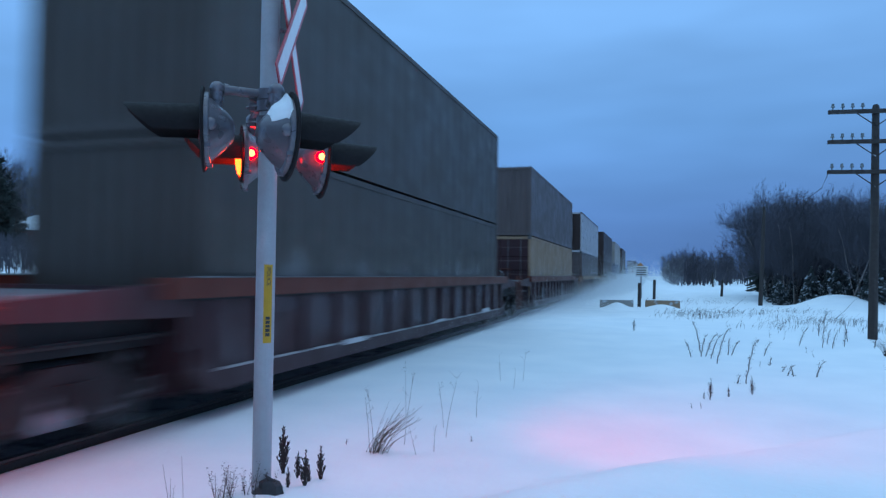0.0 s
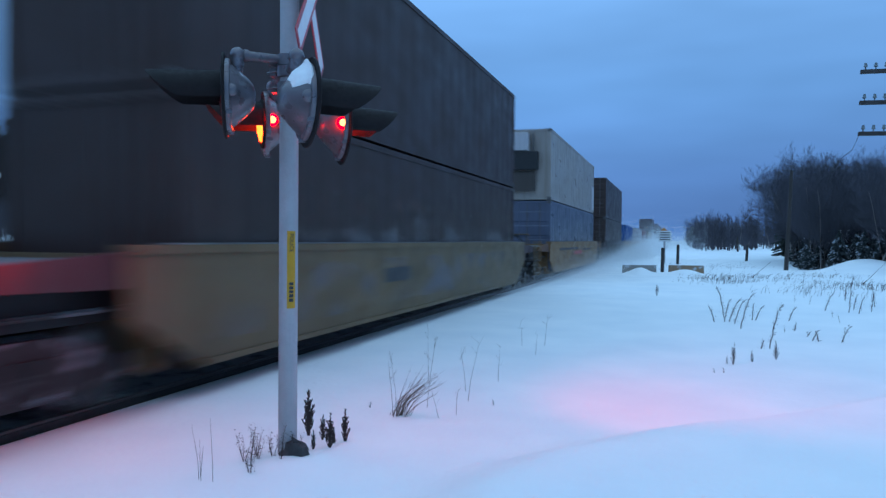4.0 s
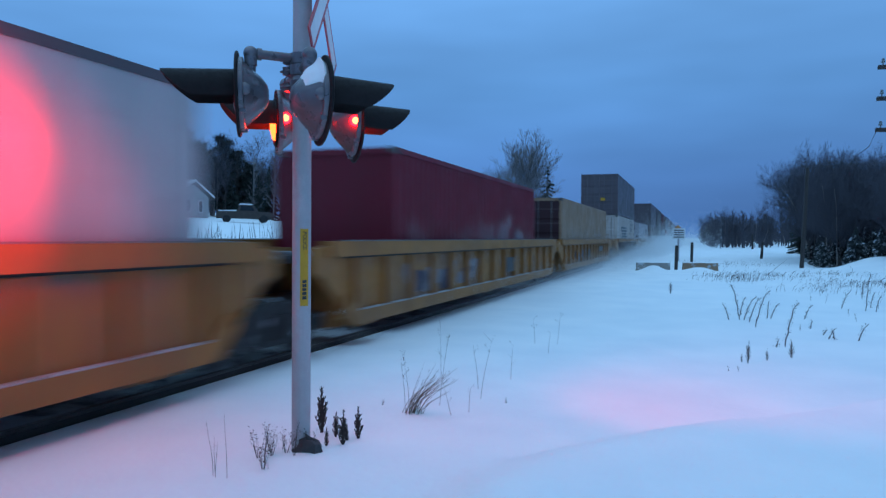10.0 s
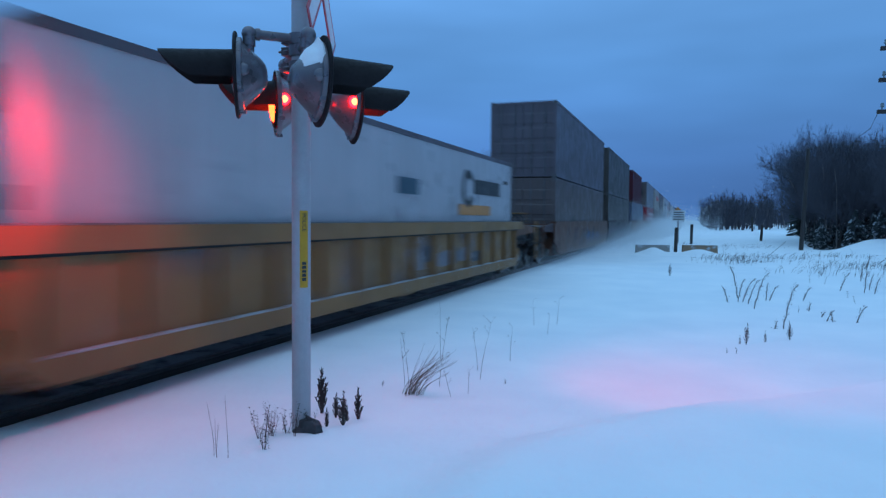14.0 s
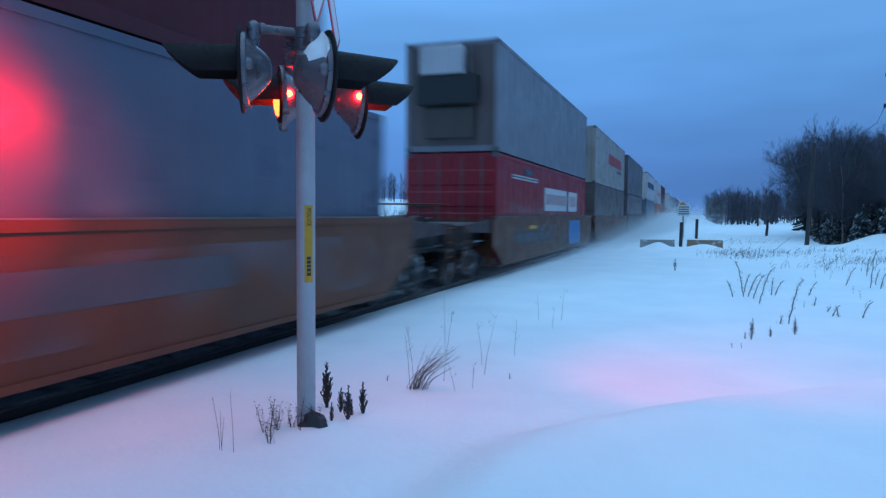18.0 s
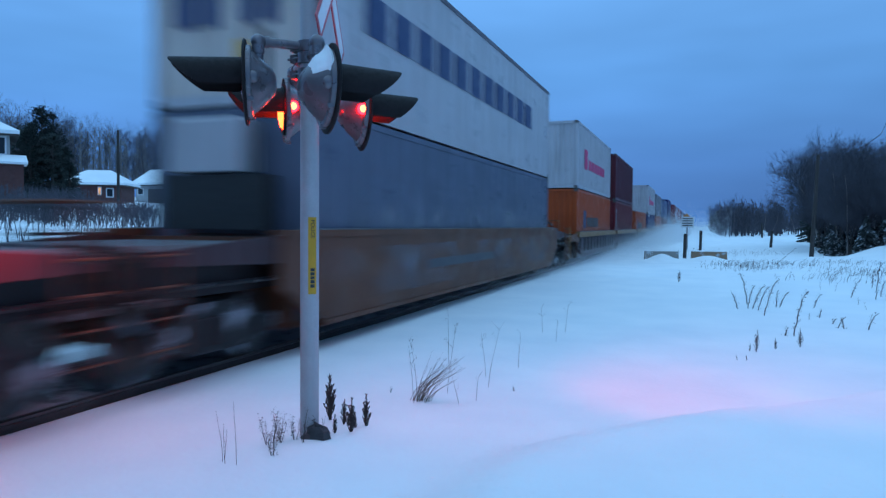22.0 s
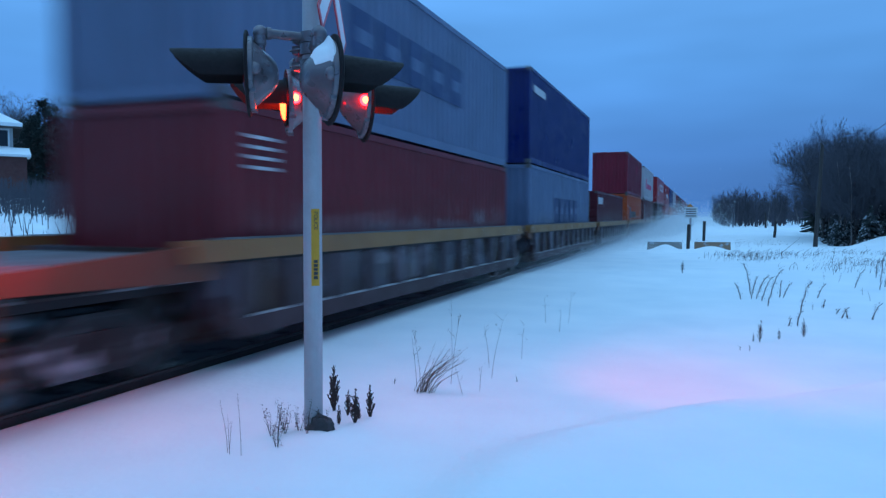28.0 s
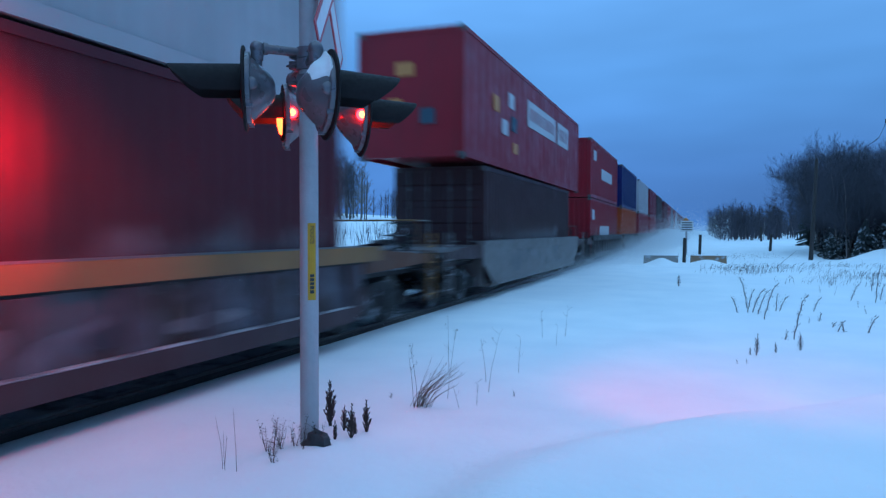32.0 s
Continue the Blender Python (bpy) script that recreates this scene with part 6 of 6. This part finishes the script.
for az, far, sc, k in ((39.5, 100, 1.92, 0), (38.3, 101, 1.85, 1), (36.7, 100, 1.85, 0), (41.1, 104, 1.5, 1), (37.5, 104, 1.5, 1), (35.6, 100, 1.55, 0), (34.6, 101, 1.4, 1), (33.2, 100, 1.25, 0), (40.3, 99, 1.2, 0), (38.9, 96, 1.1, 1), (36.0, 97, 1.0, 1), (34.0, 97, 1.0, 0), (31.8, 102, 1.0, 1)):
    x, y = bearing(az, far)
    plant("pine" if sc > 1.3 else "spruce", PINE[k] if sc > 1.3 else SPR[k], x, y, sc * 0.9 if sc > 1.3 else sc, "tall dark pine behind the houses across the track" if sc > 1.3 else "dark spruce behind the houses across the track", "tree", "trees behind the track", rl.uniform(0, 360))
hedge = Shape()
for _ in range(700):
    x, y = -rl.uniform(15.5, 20.5), rl.uniform(11, 60)
    z, h = hill(x, y), rl.uniform(0.3, 0.95)
    hedge.tube([(x, y, z - 0.1), (x + rl.gauss(0, 0.12), y + rl.gauss(0, 0.12), z + h)], [0.016, 0.005], 3, caps=False)
for k in range(1500):
    # brush stands in clumps before the houses, thickest under the pines
    c = rl.choice((43.0, 44.2, 46.0, 47.3, 48.6, 49.4, 50.5, 51.6, 53.0, 54.5))
    x, y = bearing(c + rl.gauss(0, 0.55), rl.uniform(27, 48))
    z, h = hill(x, y), rl.uniform(0.25, 1.0) * (1.35 if c > 47 else 0.9)
    tip = (x + rl.gauss(0, 0.18), y + rl.gauss(0, 0.18), z + h)
    hedge.tube([(x, y, z - 0.1), tip], [0.016, 0.006], 3, caps=False)
    for _ in range(3):
        u = rl.uniform(0.3, 0.9)
        q = (x + (tip[0] - x) * u, y + (tip[1] - y) * u, z + h * u)
        hedge.tube([q, (q[0] + rl.gauss(0, 0.16), q[1] + rl.gauss(0, 0.16), q[2] + rl.uniform(0.08, 0.28))], [0.009, 0.004], 3, caps=False)
behind = Shape()
for _ in range(300):
    x, y = bearing(rl.uniform(26, 59), rl.uniform(96, 132))
    z, h = hill(x, y), rl.uniform(6.5, 9.5)
    behind.tube([(x, y, z), (x + rl.gauss(0, 0.25), y, z + h)], [0.13, 0.03], 3, caps=False)
    for _ in range(26):
        u = rl.uniform(0.12, 1)
        an, w = rl.uniform(0, 6.28), h * 0.2 * (1.2 - u) * rl.uniform(0.5, 1.2)
        p = Vector((x, y, z + h * u))
        e = p + Vector((w * math.cos(an), w * math.sin(an), w * 0.9))
        behind.tube([p, e], [0.04, 0.015], 3, caps=False)
        behind.tube([p.lerp(e, 0.5), e + Vector((rl.gauss(0, 0.3), rl.gauss(0, 0.3), 0.4))], [0.03, 0.012], 3, caps=False)
# the paler twig colour stands in for haze over this wood
stuff("wood_behind_houses", behind, FROST_HAZE, "dense leafless wood rising behind the houses", "woods")
stuff("sapling_scrub", hedge, TWIG, "thin leafless saplings along the bank across the track", "saplings")


# ---- houses across the track ----
def house(name, az, far, turn, wide, deep, wall_h, roof_h, wall, label, windows=(), hip=0.0):
    """A house whose ridge runs along its length; hip: how far the ridge stops short of the ends."""
    x, y = bearing(az, far)
    b = thing(name, label, "house", pose(x, y, hill(x, y) - 0.2, 0, 0, turn))
    w, d = wide / 2, deep / 2
    if hip:
        part("wall", Shape().box(-w, -d, 0, w, d, wall_h - 0.02), wall, b)
    else:
        part("wall", Shape().slab([(-d, 0), (d, 0), (d, wall_h), (0, wall_h + roof_h - 0.1), (-d, wall_h)], 0, -w, w), wall, b)

    def roof(z0, z1, over):
        e, f, r = w + over, d + over, w + over - hip
        lo, hi = wall_h - 0.2 + z0, wall_h + roof_h + z0
        t = z1 - z0
        vs = [(-e, -f, lo), (e, -f, lo), (e, f, lo), (-e, f, lo), (-r, 0, hi), (r, 0, hi)]
        vs += [(q[0], q[1], q[2] + t) for q in vs]
        top = [(6, 7, 11, 10), (7, 8, 11), (8, 9, 10, 11), (9, 6, 10)]
        return Shape().add(vs, top + [tuple(k - 6 for k in reversed(q)) for q in top] + [(0, 1, 7, 6), (1, 2, 8, 7), (2, 3, 9, 8), (3, 0, 6, 9)])

    if not hip:
        def roof(z0, z1, over):
            e, f, lo, hi, t = w + over, d + over, wall_h - 0.2 + z0, wall_h + roof_h + z0, z1 - z0
            return Shape().slab([(-f, lo), (0, hi), (f, lo), (f, lo + t), (0, hi + t), (-f, lo + t)], 0, -e, e)
    part("roof", roof(0.0, 0.11, 0.45), WALL_DARK, b)
    part("roof_snow", roof(0.114, 0.32, 0.47), SNOW, b, "thick snow on the roof")
    for face, u, zz, ww, hh, lit in windows:
        if face == "front":
            f = part("window", Shape().box(u - ww / 2 - 0.09, -d - 0.05, zz - 0.09, u + ww / 2 + 0.09, -d - 0.003, zz + hh + 0.09), SIGN_WHITE, b, "white window casing")
            part("pane", Shape().box(u - ww / 2, -d - 0.062, zz, u + ww / 2, -d - 0.053, zz + hh), PANE_LIT if lit else PANE, f, "lit window pane" if lit else "")
        else:
            f = part("window", Shape().box(w + 0.003, u - ww / 2 - 0.09, zz - 0.09, w + 0.05, u + ww / 2 + 0.09, zz + hh + 0.09), SIGN_WHITE, b, "white window casing")
            part("pane", Shape().box(w + 0.053, u - ww / 2, zz, w + 0.062, u + ww / 2, zz + hh), PANE_LIT if lit else PANE, f)
    return b, w, d


hb, hw, hd = house("house", 54.5, 50, 53, 5.2, 5.0, 4.1, 1.1, WALL_PALE, "two-storey pale house with brown-red lower wing and snowy roof", (("front", 1.9, 2.9, 0.9, 0.9, False), ("front", -1.2, 2.9, 0.9, 0.9, False)), hip=2.0)
part("wing", Shape().box(-hw, -hd - 1.7, 0, hw + 0.6, -hd - 0.01, 2.2), WALL_RED, hb, "brown-red lower wing")
part("wing_snow", Shape().slab([(-hd - 2.0, 2.21), (-hd - 0.01, 2.21), (-hd - 0.01, 2.85), (-hd - 2.0, 2.33)], 0, -hw - 0.2, hw + 0.8), SNOW, hb, "snow on the wing roof")
house("cottage", 45.9, 75, 28, 5.2, 4.2, 1.75, 1.1, WALL_RED, "low brick-red house with a snowy hip roof and lit window", (("front", -1.5, 0.6, 0.8, 0.7, False), ("front", 0.7, 0.8, 0.16, 0.6, True), ("front", 1.6, 0.6, 0.5, 0.7, False)), hip=2.0)
bh = house("bungalow", 40.6, 85, -4, 7.0, 5.0, 2.3, 1.5, WALL_PALE, "pale bungalow with a snow-covered gable roof", (("front", -2.8, 1.2, 0.7, 0.6, False), ("end", -0.9, 0.6, 1.0, 1.2, False), ("end", 1.2, 0.6, 0.5, 1.2, False)))[0]
# no opening is cut: a dark panel on the wall stands for its shade
part("porch", Shape().box(-1.6, -2.62, 0.2, 2.6, -2.503, 1.75), WALL_DARK, bh, "dark panel in place of the shaded porch opening")
x, y = bearing(35.0, 72)
truck = thing("pickup_truck", "dark parked pickup truck with snow on its cab", "truck", pose(x, y, hill(x, y), 0, 0, 37))
part("body", Shape().slab([(-2.7, 0.45), (2.65, 0.45), (2.7, 0.75), (2.6, 1.02), (1.35, 1.12), (-2.7, 1.12)], 1, -0.95, 0.95), WALL_DARK, truck)
part("cab", Shape().slab([(-0.75, 1.123), (1.25, 1.123), (0.7, 1.72), (-0.55, 1.76)], 1, -0.86, 0.86), WALL_DARK, truck)
part("side_window", Shape().slab([(-0.5, 1.2), (0.9, 1.2), (0.55, 1.62), (-0.42, 1.64)], 1, -0.872, -0.864), PANE, truck)
part("cab_snow", Shape().slab([(-0.6, 1.765), (0.72, 1.73), (0.62, 1.86), (-0.5, 1.9)], 1, -0.8, 0.8), SNOW, truck, "snow on the cab roof")
part("bed_snow", Shape().slab([(-2.6, 1.125), (-0.8, 1.125), (-0.85, 1.25), (-2.5, 1.22)], 1, -0.85, 0.85), SNOW, truck, "snow in the load bed")
for wx in (-1.75, 1.75):
    for wy in (-0.88, 0.88):
        part("wheel", Shape().lathe([(0.0, -0.12), (0.3, -0.12), (0.38, -0.06), (0.38, 0.06), (0.3, 0.12), (0.0, 0.12)], Matrix.Translation((wx, wy, 0.4)) @ Matrix.Rotation(radians(90), 4, "X"), 16), RUBBER, truck, "dark tyre")
x, y = 23.5, 60.0
shed = thing("far_shed", "small snow-roofed shed beside the wood", "shed", pose(x, y, hill(x, y) - 0.2, 0, 0, -30))
part("wall", Shape().slab([(-2, 0), (2, 0), (2, 2.0), (0, 2.7), (-2, 2.0)], 0, -2.5, 2.5), WALL_DARK, shed)
for sg in (-1, 1):
    part("roof_snow", Shape().slab([(0, 2.82), (sg * 2.4, 1.9), (sg * 2.4, 2.15), (0, 3.1)], 0, -2.8, 2.8), SNOW, shed, "snow on the roof")


# ---- blown snow along the train, and flakes that stand in for haze ----
def flakes(name, count, fx, fy, fz, size, label, seed):
    r = np.random.default_rng(seed)
    u = r.random((count, 3))
    y = fy(u[:, 0])
    c = np.stack([fx(u[:, 1], y), y, fz(u[:, 2], y)], 1)
    k = r.normal(size=(count, 3, 3))
    k /= np.linalg.norm(k, axis=2, keepdims=True)
    v = (c[:, None, :] + k * (size * y * (0.5 + r.random(count)))[:, None, None]).reshape(-1, 3)
    f = np.arange(count * 3).reshape(-1, 3)
    d = bpy.data.meshes.new(name)
    d.from_pydata(v.tolist(), [], f.tolist())
    d.materials.append(FLAKE)
    return tagged(new(name, d), label, "blowing snow", kind="stuff")


def fall(u, h):
    """Heights that thin out upwards."""
    return -h * np.log(1 - 0.985 * u)


flakes("snow_dust", 620000, lambda u, y: TRACK_X + 1.42 + 0.3 * u + (0.3 + 2.6 * np.clip((y - 15) / 60, 0, 1)) * u ** 3, lambda u: 7 + 153 * u ** 0.72, lambda u, y: 0.02 + fall(u, 0.10 + 0.36 * np.clip((y - 9) / 70, 0, 1)), 0.00026, "fine snow whirled up along the wheels of the train", 1)
# these two sets are added to imitate haze over the far train and distance
flakes("snow_veil", 150000, lambda u, y: TRACK_X + 1.6 + 2.6 * u, lambda u: 14 + 140 * u ** 0.9, lambda u, y: 0.05 + fall(u, 0.4 + 0.6 * np.clip((y - 14) / 60, 0, 1)), 0.00026, "flakes added beside the train to pale it like haze", 3)
flakes("snow_haze", 170000, lambda u, y: (u * 0.26 - 0.22) * y, lambda u: 80 + 370 * u, lambda u, y: 0.1 + fall(u, 1.6), 0.00032, "scattered flakes standing in for distance haze", 2)


# ---- movement ----
def motions():
    for ob, at_y, at_z in ROLLING:
        walk(ob, [(t, pose(TRACK_X, at_y - s, at_z)) for t, s in RUN])


motions()
